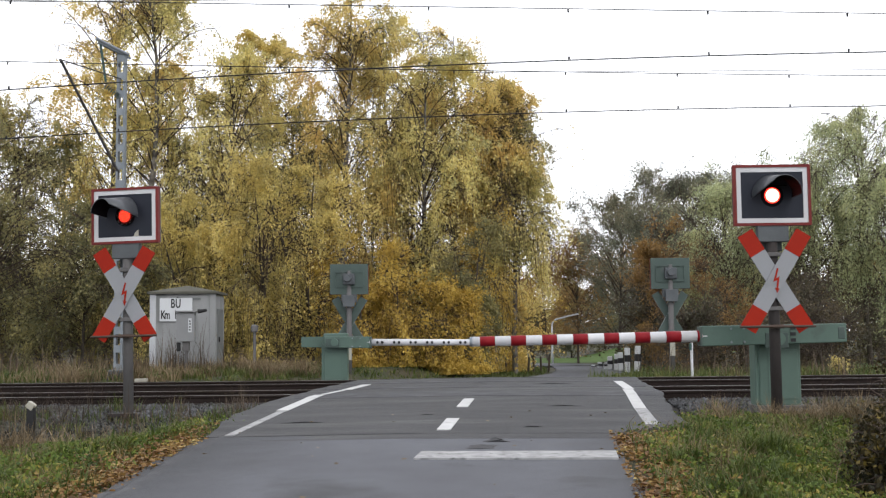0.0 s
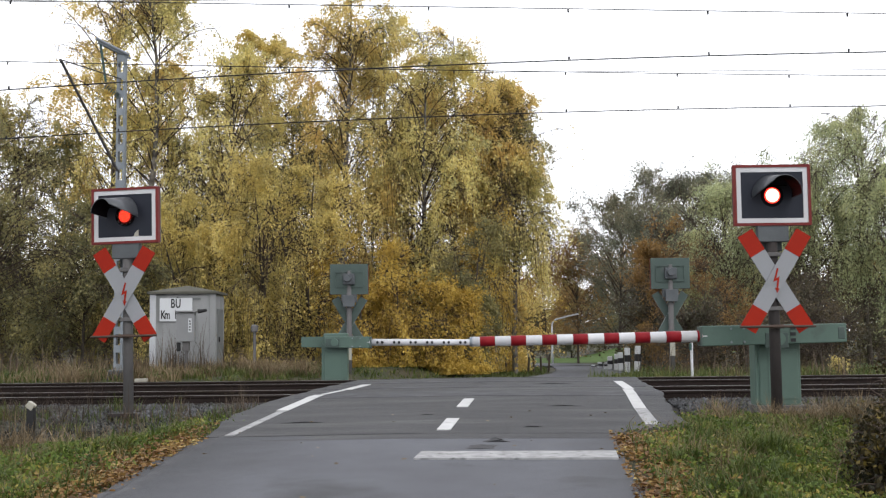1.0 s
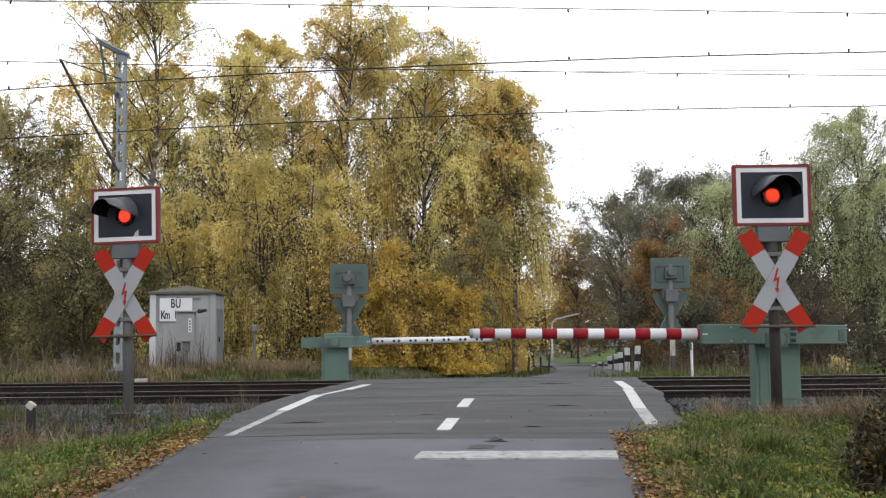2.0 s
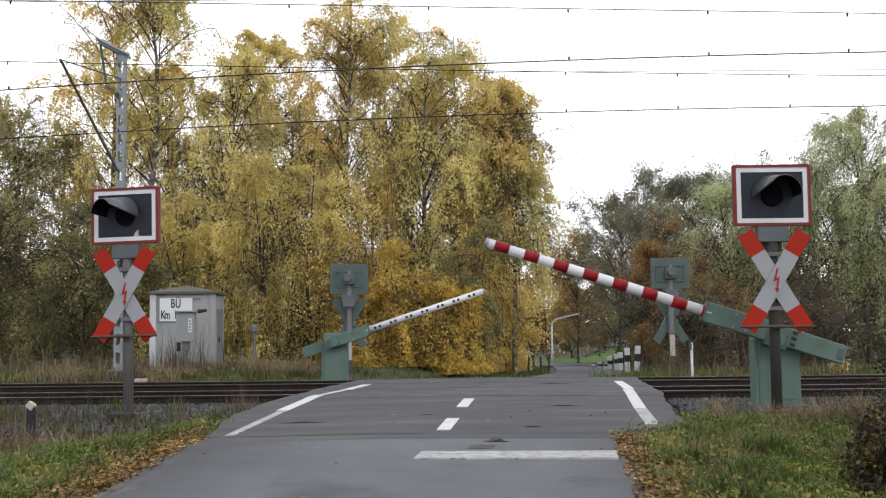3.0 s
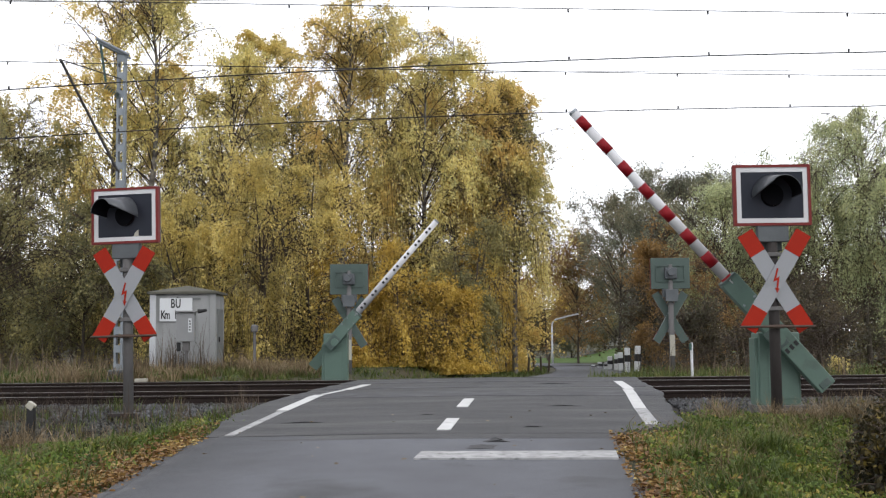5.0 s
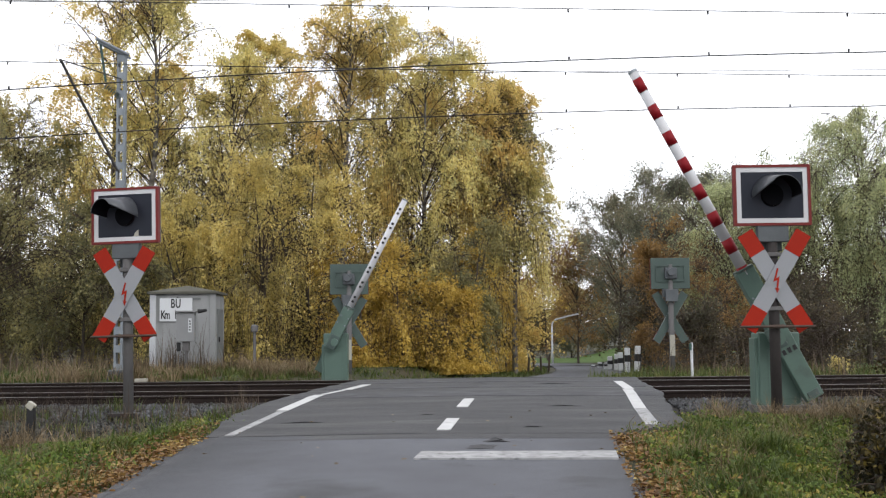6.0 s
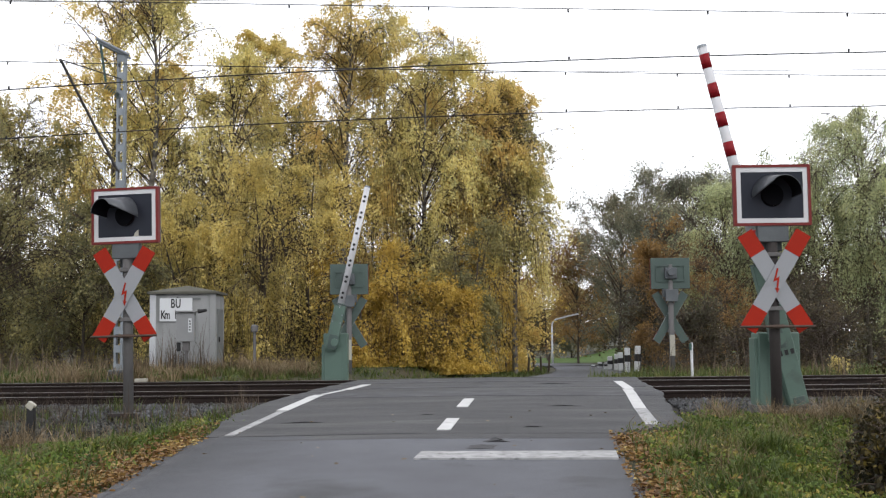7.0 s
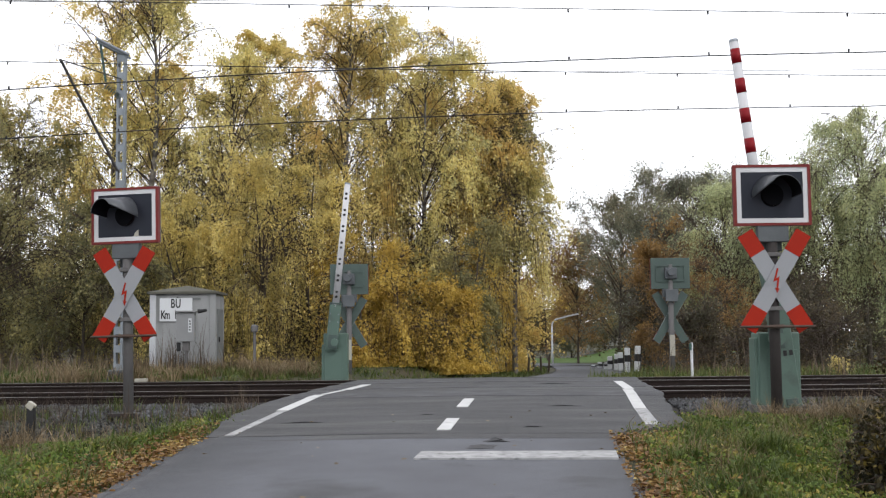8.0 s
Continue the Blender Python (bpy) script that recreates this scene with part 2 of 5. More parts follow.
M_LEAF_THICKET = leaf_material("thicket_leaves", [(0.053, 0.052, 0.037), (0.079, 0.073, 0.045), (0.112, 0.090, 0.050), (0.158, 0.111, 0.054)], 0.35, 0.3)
M_LEAF_DARK = leaf_material("dark_leaves", [(0.125, 0.135, 0.100), (0.169, 0.176, 0.125), (0.207, 0.196, 0.125), (0.238, 0.196, 0.117)], 0.35, 0.4)
M_LEAF_RUST = leaf_material("rust_leaves", [(0.191, 0.124, 0.063), (0.266, 0.165, 0.070), (0.330, 0.202, 0.070), (0.351, 0.228, 0.084)], 0.35, 0.4)
M_GRASS = leaf_material("grass_blades", [(0.024, 0.040, 0.008), (0.051, 0.077, 0.014), (0.090, 0.115, 0.024), (0.173, 0.146, 0.060)], 2.2, 0.3)
M_WEED = leaf_material("weed_leaves", [(0.020, 0.036, 0.007), (0.064, 0.102, 0.017), (0.133, 0.177, 0.031), (0.312, 0.250, 0.063)], 2.6, 0.3)
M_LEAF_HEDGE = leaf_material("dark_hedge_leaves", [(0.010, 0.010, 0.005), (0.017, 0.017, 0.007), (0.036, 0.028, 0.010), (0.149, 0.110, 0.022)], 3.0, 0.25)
M_DRY = leaf_material("dry_grass", [(0.065, 0.047, 0.023), (0.130, 0.094, 0.050), (0.204, 0.150, 0.085), (0.270, 0.204, 0.126)], 0.9, 0.25)
M_STALK = leaf_material("bare_stalks", [(0.032, 0.023, 0.017), (0.058, 0.042, 0.029), (0.090, 0.064, 0.042), (0.129, 0.097, 0.058)], 0.9, 0.1)
M_LITTER = leaf_material("fallen_leaves", [(0.064, 0.034, 0.016), (0.136, 0.068, 0.023), (0.219, 0.123, 0.036), (0.335, 0.251, 0.090)], 2.5, 0.1)


def glow_material(name, col, strength):
    m = bpy.data.materials.new(name)
    m.use_nodes = True
    bs = m.node_tree.nodes["Principled BSDF"]
    bs.inputs["Base Color"].default_value = (0.2, 0.01, 0.01, 1)
    bs.inputs["Emission Color"].default_value = (*col, 1)
    bs.inputs["Emission Strength"].default_value = strength
    return m


def tinted_glass(name, col):
    m = bpy.data.materials.new(name)
    m.use_nodes = True
    n, l = m.node_tree.nodes, m.node_tree.links
    tr = n.new("ShaderNodeBsdfTransparent")
    tr.inputs["Color"].default_value = (*col, 1)
    gl = n.new("ShaderNodeBsdfGlossy")
    gl.inputs["Roughness"].default_value = 0.15
    mx = n.new("ShaderNodeMixShader")
    mx.inputs["Fac"].default_value = 0.008
    l.new(tr.outputs[0], mx.inputs[1])
    l.new(gl.outputs[0], mx.inputs[2])
    l.new(mx.outputs[0], n["Material Output"].inputs["Surface"])
    return m


M_LAMP = glow_material("lit_red_lamp", (1.0, 0.11, 0.07), 18.0)
M_LAMP_RIM = glow_material("lit_red_rim", (1.0, 0.03, 0.02), 1.5)
# Glass of the added flaps that stand in for the lamps dimming.
M_FILTER = tinted_glass("red_filter", (0.32, 0.19, 0.15))
M_FILTER_DEEP = tinted_glass("deep_red_filter", (0.58, 0.36, 0.36))
M_FILTER_AMBER = tinted_glass("amber_filter", (0.42, 0.52, 0.34))


# ---- building helpers ----
def part(name, bm, mat, parent=None, label="", smooth=False, m=None):
    me = bpy.data.meshes.new(name)
    bm.to_mesh(me)
    bm.free()
    if smooth:
        me.shade_smooth()
    me.materials.append(mat)
    ob = new(name, me)
    if parent is not None:
        ob.parent = parent
    if m is not None:
        ob.matrix_basis = m
    if label:
        tagged(ob, label)
    return ob


def thing(name, m, label, category, group="", kind=""):
    ob = new(name)
    ob.empty_display_size = 0.2
    ob.matrix_basis = m
    return tagged(ob, label, category, group, kind)


def box(bm, c, s, m=None, bevel=0.0):
    r = bmesh.ops.create_cube(bm, size=1.0)
    vs = r["verts"]
    bmesh.ops.scale(bm, vec=s, verts=vs)
    if bevel:
        es = list({e for v in vs for e in v.link_edges})
        rb = bmesh.ops.bevel(bm, geom=es, offset=bevel, segments=2, profile=0.5, affect="EDGES")
        vs = list({v for f in rb["faces"] for v in f.verts} | {v for v in vs if v.is_valid})
    t = Matrix.Translation(c) @ (m or Matrix())
    bmesh.ops.transform(bm, matrix=t, verts=vs)
    return bm


def rod(bm, a, b, r0, r1=None, seg=12):
    a, b = Vector(a), Vector(b)
    d = b - a
    m = Matrix.Translation((a + b) / 2) @ d.to_track_quat("Z", "Y").to_matrix().to_4x4()
    bmesh.ops.create_cone(bm, cap_ends=True, segments=seg, radius1=r0, radius2=r0 if r1 is None else r1, depth=d.length, matrix=m)
    return bm


def prism(bm, outline, y0, y1):
    """An outline in x and z, drawn out from y0 to y1."""
    fr = [bm.verts.new((x, y0, z)) for x, z in outline]
    bk = [bm.verts.new((x, y1, z)) for x, z in outline]
    bm.faces.new(fr)
    bm.faces.new(bk[::-1])
    k = len(outline)
    for i in range(k):
        bm.faces.new((fr[i], bk[i], bk[(i + 1) % k], fr[(i + 1) % k]))
    bmesh.ops.recalc_face_normals(bm, faces=bm.faces)
    return bm


def B():
    return bmesh.new()


def mesh_np(name, verts, faces, mat, parent=None, smooth=False):
    """A mesh out of numpy arrays; faces all have the same number of corners."""
    me = bpy.data.meshes.new(name)
    k = faces.shape[1]
    me.vertices.add(len(verts))
    me.vertices.foreach_set("co", np.ascontiguousarray(verts, dtype=np.float32).ravel())
    me.loops.add(faces.size)
    me.loops.foreach_set("vertex_index", np.ascontiguousarray(faces, dtype=np.int32).ravel())
    me.polygons.add(len(faces))
    me.polygons.foreach_set("loop_start", np.arange(0, faces.size, k, dtype=np.int32))
    me.polygons.foreach_set("loop_total", np.full(len(faces), k, dtype=np.int32))
    me.update(calc_edges=True)
    me.validate()
    if smooth:
        me.shade_smooth()
    me.materials.append(mat)
    ob = new(name, me)
    if parent is not None:
        ob.parent = parent
    return ob


def road_x(y):
    """The road's middle over the crossing and beyond it."""
    if y < 26:
        return -1.25 + 0.1 * y
    return float(np.interp(y, (26, 28, 31, 34, 40, 47, 55, 62), (1.35, 1.9, 3.1, 4.05, 5.2, 6.05, 6.8, 7.3)))


def level(y):
    """The road's height: a ramp up to the tracks, flat over them, and down again."""
    if y < 16.6:
        return 0.05 + 0.0303 * y
    if y < 22.9:
        return 0.563
    return 0.563 - 0.045 * (min(y, 30.0) - 22.9) - 0.020 * max(0.0, y - 30.0)


def ss(a, b, v):
    t = min(1.0, max(0.0, (v - a) / (b - a)))
    return t * t * (3 - 2 * t)


def ground_z(x, y):
    """The open ground beside the road."""
    g = level(min(y, 140.0))
    off = abs(x - road_x(min(y, 70.0)))
    z = g - 0.05
    z -= 0.10 * ss(2.4, 5.0, off) * (1 - ss(14.0, 15.5, y))
    z -= 0.20 * ss(2.5, 3.0, off) * ss(13.4, 14.6, y) * (1 - ss(23.8, 24.8, y))
    if x < road_x(min(y, 70.0)):
        z += (0.60 - g) * ss(3.0, 5.0, off) * ss(23.5, 26.0, y) * (1 - ss(31.0, 50.0, y))
    else:
        z += max(0.0, 0.25 - g) * ss(5.0, 9.0, off) * ss(24.0, 30.0, y) * 0.6
    z -= 0.16 * ss(15.4, 16.2, y) * (1 - ss(23.8, 24.4, y))
    if x < road_x(min(y, 70.0)):
        z -= 0.28 * ss(2.9, 3.9, off) * ss(11.2, 13.4, y) * (1 - ss(23.8, 24.8, y))
    z += 0.05 * noise.noise((x * 0.35, y * 0.35, 0.0)) * ss(2.2, 3.5, off) + 0.02 * noise.noise((x * 1.7, y * 1.7, 3.0)) * ss(2.2, 3.0, off)
    return z


def spaced(stops):
    out = []
    for a, b, k in stops:
        out += list(np.linspace(a, b, k, endpoint=False))
    return out + [stops[-1][1]]


def ground():
    xs = spaced([(-900, -120, 8), (-120, -24, 16), (-24, -10, 20), (-10, 12, 90), (12, 30, 24), (30, 120, 14), (120, 900, 8)])
    ys = spaced([(-300, -20, 8), (-20, 5, 20), (5, 30, 110), (30, 70, 50), (70, 160, 24), (160, 1500, 12)])
    v = np.array([(x, y, ground_z(x, y)) for y in ys for x in xs])
    nx, ny = len(xs), len(ys)
    i = (np.arange(ny - 1)[:, None] * nx + np.arange(nx - 1)[None, :]).ravel()
    f = np.stack([i, i + 1, i + nx + 1, i + nx], 1)
    tagged(mesh_np("ground", v, f, M_SOIL, smooth=True), "earthy verge ground with thin grass and moss", "ground", kind="structure")


def strip(name, rows, mat, thick=0.25, rise=0.0, parent=None):
    """A slab with a level top along rows of (y, left x, right x)."""
    bm = B()
    tops, lows = [], []
    for y, a, b in rows:
        z = level(y) + rise
        r = [bm.verts.new((a + (b - a) * k / 6, y, z + 0.02 * (1 - abs(k - 3) / 3))) for k in range(7)]
        tops.append(r)
        lows.append([bm.verts.new((q.co.x, y, z - thick)) for q in (r[0], r[-1])])
    for i in range(len(rows) - 1):
        for k in range(6):
            bm.faces.new((tops[i][k], tops[i][k + 1], tops[i + 1][k + 1], tops[i + 1][k]))
        bm.faces.new((lows[i][0], tops[i][0], tops[i + 1][0], lows[i + 1][0]))
        bm.faces.new((tops[i][-1], lows[i][1], lows[i + 1][1], tops[i + 1][-1]))
    for i in (0, -1):
        bm.faces.new([*tops[i], lows[i][1], lows[i][0]])
    bmesh.ops.recalc_face_normals(bm, faces=bm.faces)
    return part(name, bm, mat, parent)


def wob(y, k, amp):
    return amp * noise.noise((y * 1.3, k, 0.5)) + amp * 0.6 * noise.noise((y * 4.1, k, 2.5))


def left_edge(y):
    """How far the asphalt reaches to the left of the road's middle."""
    return float(np.interp(y, (7.0, 8.7, 10.9, 13.0), (2.10, 2.25, 2.50, 2.58)))


def roads():
    near = strip("road", [(y, road_x(y) - left_edge(y) + 0.07 + wob(y * 2.3, 1, 0.06), road_x(y) + 1.88 + wob(y, 5, 0.06)) for y in np.arange(-30, 12.01, 0.25)], M_ASPHALT)
    tagged(near, "worn grey asphalt approach road with patched surface", "road", kind="structure")
    sh = strip("road_shoulder", [(y, road_x(y) - left_edge(y) + wob(y, 41, 0.08), road_x(y) - left_edge(y) + 0.40) for y in np.arange(-30, 13.2, 0.25)], M_ASPHALT_DARK, 0.25, -0.012)
    tagged(sh, "dark crumbling asphalt shoulder beside the road", "road", kind="structure")
    for k, (y0, y1, a, b) in enumerate(((10.8, 11.05, 0.3, 0.75), (11.6, 12.0, -2.1, 1.8))):
        rows = [(y, road_x(y) + a + wob(y, 50 + k, 0.12), road_x(y) + b + wob(y, 60 + k, 0.05)) for y in np.linspace(y0, y1, 14)]
        tagged(strip("road_patch", rows, M_ASPHALT_NEW, 0.1, 0.003), "dark damp patch in the asphalt", "road", kind="structure")
    for y0, a, b, h_ in ((12.52, 0.86, 1.19, 0.05), (11.30, 0.36, 0.62, 0.08), (11.42, 0.48, 0.60, 0.12), (13.9, -0.4, 0.1, 0.04), (14.9, 1.2, 1.9, 0.05), (19.9, 1.4, 2.4, 0.12), (20.4, 0.2, 1.1, 0.10), (13.2, -1.9, -1.4, 0.05)):
        rows = [(y, a + wob(y * 3, a, 0.10), b + wob(y * 3, b, 0.10)) for y in np.linspace(y0, y0 + h_, 5)]
        tagged(strip("tar_crack", rows, M_TAR, 0.1, 0.012), "thin dark crack sealed with tar", "road", kind="structure")
    for k, (y0, y1) in enumerate(((16.5, 17.75), (18.85, 19.35), (20.9, 21.5), (22.7, 22.88))):
        rows = [(y, road_x(y) - 2.7, road_x(y) + 2.75) for y in np.linspace(y0, y1, 4)]
        tagged(strip("rail_seam", rows, M_ASPHALT_DARK, 0.1, 0.010), "dark tarred seam along the rail in the deck", "road", kind="structure")
    rows = []
    for y in np.arange(12.0, 23.01, 0.2):
        wl_ = 2.5 + 0.35 * ss(12.0, 14.0, y) - 0.1 * ss(20, 24, y)
        wr_ = 1.9 + 0.85 * ss(12.0, 12.9, y) + 0.1 * ss(15, 17, y)
        rows.append((y, road_x(y) - wl_ + wob(y, 9, 0.05), road_x(y) + wr_ + wob(y, 13, 0.05)))
    cross = strip("road_crossing", rows, M_ASPHALT_NEW, 0.3, 0.006)
    tagged(cross, "darker asphalt deck of the level crossing over both tracks", "road", kind="structure")
    far = []
    for y in np.arange(23.0, 62, 0.5):
        w = 2.6 - 1.25 * ss(23, 33, y)
        far.append((y, road_x(y) - w + wob(y, 20, 0.08), road_x(y) + w + wob(y, 25, 0.08)))
    tagged(strip("road_beyond", far, M_ASPHALT), "grey asphalt lane falling away behind the crossing", "road", kind="structure")
    # side lane behind the trees
    bm = B()
    pts = [(-30, 84), (-12, 86), (-2, 85), (4, 81), (7.0, 72), (7.4, 61)]
    prev = None
    for i, (x, y) in enumerate(pts):
        a = Vector(pts[max(0, i - 1)])
        b = Vector(pts[min(len(pts) - 1, i + 1)])
        nrm = Vector((-(b - a).y, (b - a).x)).normalized() * 2.0
        z = ground_z(x, y) + 0.10
        cur = (bm.verts.new((x + nrm.x, y + nrm.y, z)), bm.verts.new((x - nrm.x, y - nrm.y, z)),
               bm.verts.new((x + nrm.x, y + nrm.y, z - 0.4)), bm.verts.new((x - nrm.x, y - nrm.y, z - 0.4)))
        if prev:
            bm.faces.new((prev[0], prev[1], cur[1], cur[0]))
            bm.faces.new((prev[0], cur[0], cur[2], prev[2]))
            bm.faces.new((prev[1], prev[3], cur[3], cur[1]))
        prev = cur
    bmesh.ops.recalc_face_normals(bm, faces=bm.faces)
    tagged(part("road_bend", bm, M_ASPHALT), "distant grey asphalt lane bending behind the trees", "road", kind="structure")


def painted(rows, mat, label, name="road_marking"):
    """A thin painted strip along rows of (y, left x, right x)."""
    bm = B()
    prev = None
    for y, a, b in rows:
        def top(x):
            return level(y) + 0.02 * (1 - min(1.0, abs(x - road_x(y)) / 2.6)) + 0.014
        cur = [bm.verts.new((a, y, top(a))), bm.verts.new((b, y, top(b))), bm.verts.new((a, y, top(a) - 0.02)), bm.verts.new((b, y, top(b) - 0.02))]
        if prev:
            bm.faces.new((prev[0], prev[1], cur[1], cur[0]))
            bm.faces.new((prev[0], cur[0], cur[2], prev[2]))
            bm.faces.new((prev[1], prev[3], cur[3], cur[1]))
        else:
            bm.faces.new((cur[0], cur[2], cur[3], cur[1]))
        prev = cur
    bm.faces.new((prev[0], prev[1], prev[3], prev[2]))
    bmesh.ops.recalc_face_normals(bm, faces=bm.faces)
    tagged(part(name, bm, mat), label, "road marking", kind="structure")


def markings():
    def edge(y0, y1, off0, off1, mat, label, w=0.16):
        ys = np.linspace(y0, y1, 10)
        painted([(y, road_x(y) + off0 + (off1 - off0) * (y - y0) / (y1 - y0) - w / 2, road_x(y) + off0 + (off1 - off0) * (y - y0) / (y1 - y0) + w / 2) for y in ys], mat, label)
    edge(12.05, 14.7, -2.27, -2.34, M_LINE_WORN, "faded white edge line on the crossing approach", 0.10)
    edge(14.75, 17.2, -2.36, -2.38, M_LINE, "white edge line on the crossing approach")
    edge(17.3, 18.6, -2.36, -2.28, M_LINE, "white edge line between the rails", 0.08)
    edge(18.7, 20.5, -2.25, -2.22, M_LINE, "white edge line between the tracks")
    edge(12.7, 14.5, 2.33, 2.33, M_LINE_WORN, "faded white edge line beside the grass verge")
    edge(14.55, 17.9, 2.33, 2.38, M_LINE, "white edge line on the crossing approach")
    edge(18.0, 20.9, 2.42, 2.4, M_LINE, "white edge line between the tracks")
    edge(12.25, 13.4, 0.01, 0.01, M_LINE, "short white centre dash on the crossing", 0.15)
    edge(14.8, 16.0, 0.0, 0.0, M_LINE, "short white centre dash on the crossing", 0.15)
    painted([(y, -0.26 + 0.13 * (y - 10.25), 1.57 + 0.1 * (y - 10.25)) for y in (10.08, 10.3, 10.53)], M_LINE_WORN, "worn white stop line across the right lane", "stop_line")


def rail(y):
    """One rail with foot, web and polished head, on its sleepers' level."""
    t = thing("rail", pose(0, y, 0.42), "rusty steel rail with a polished head", "rail", "rails of the crossing")
    prof = [(-0.07, 0), (0.07, 0), (0.07, 0.012), (0.012, 0.03), (0.010, 0.10), (0.034, 0.115), (0.034, 0.142), (-0.034, 0.142), (-0.034, 0.115), (-0.010, 0.10), (-0.012, 0.03), (-0.07, 0.012)]
    bm = prism(B(), prof, -160, 160)
    bmesh.ops.transform(bm, matrix=pose(0, 0, 0, 0, 0, 90), verts=bm.verts)
    part("rail_profile", bm, M_RAIL, t)
    part("running_surface", box(B(), (0, 0, 0.1445), (320, 0.056, 0.006)), M_RAIL_TOP, t, "polished running surface")


def tracks():
    for y in (17.55, 18.99, 21.40, 22.84):
        rail(y)
    # sleepers
    first = None
    for yc in (18.27, 22.12):
        for i in range(-40, 41):
            x = i * 0.63
            if road_x(yc) - 2.9 < x < road_x(yc) + 2.9 or not -17 < x < 19:
                continue
            m = pose(x, yc, 0.36)
            if first is None:
                t = thing("sleeper", m, "weathered brown sleeper bedded in ballast", "sleeper", "sleepers of both tracks")
                part("beam", box(B(), (0, 0, 0), (0.25, 2.5, 0.12), None, 0.015), M_SLEEPER, t)
                first = t
            else:
                copy_thing(first, m)
    # ballast body left and right of the road
    for nm, x0, x1 in (("left", -160, -1), ("right", 1, 160)):
        bm = B()
        prof = [(13.9, 0.08), (14.5, 0.26), (16.2, 0.40), (17.0, 0.405), (23.4, 0.405), (24.1, 0.40), (24.8, 0.20)]
        xs = np.linspace(x0, x1, 160)
        prev = None
        for x in xs:
            cur = [bm.verts.new((x, y + 0.08 * noise.noise((x * 1.2, y, 0)), z + 0.03 * noise.noise((x * 2.1, y * 2, 1)))) for y, z in prof]
            if prev:
                for k in range(len(prof) - 1):
                    bm.faces.new((prev[k], cur[k], cur[k + 1], prev[k + 1]))
            prev = cur
        bmesh.ops.recalc_face_normals(bm, faces=bm.faces)
        ob = part("ballast_bed", bm, M_BALLAST_BED)
        tagged(ob, "dark gravel bed beneath the railway tracks", "ballast", kind="structure")
    # loose stones
    rng = np.random.default_rng(5)
    ico = np.array([(0, 0, 1), (0.9, 0, 0.2), (0.2, 0.9, 0.1), (-0.8, 0.3, 0.2), (-0.3, -0.9, 0.15), (0.1, 0, -0.9)], float)
    tri = np.array([(0, 1, 2), (0, 2, 3), (0, 3, 4), (0, 4, 1), (5, 2, 1), (5, 3, 2), (5, 4, 3), (5, 1, 4)])
    n = 34000
    x = rng.uniform(-13, 15, n * 2)
    y = np.where(rng.random(n * 2) < 0.8, rng.uniform(14.1, 17.45, n * 2), rng.uniform(17.45, 24.6, n * 2))
    rx = -1.25 + 0.1 * y
    keep = ~((x > rx - 2.9) & (x < rx + 2.95))
    x, y = x[keep][:n], y[keep][:n]
    z = np.interp(y, [13.9, 14.5, 16.2, 17.0, 23.4, 24.1, 24.8], [0.08, 0.26, 0.40, 0.405, 0.405, 0.40, 0.20])
    s = rng.uniform(0.024, 0.056, len(x))
    a = rng.uniform(0, 6.28, len(x))
    sc = rng.uniform(0.6, 1.1, (len(x), 1, 3)) * s[:, None, None]
    v = (ico[None] + rng.normal(0, 0.15, (len(x), 6, 3))) * sc
    c, sn = np.cos(a)[:, None], np.sin(a)[:, None]
    v = np.stack([v[..., 0] * c - v[..., 1] * sn + x[:, None], v[..., 0] * sn + v[..., 1] * c + y[:, None], v[..., 2] + z[:, None] + 0.012], -1)
    f = (tri[None] + 6 * np.arange(len(x))[:, None, None]).reshape(-1, 3)
    tagged(mesh_np("ballast_stones", v.reshape(-1, 3), f, M_BALLAST), "coarse grey ballast stones along the tracks", "gravel", kind="stuff")


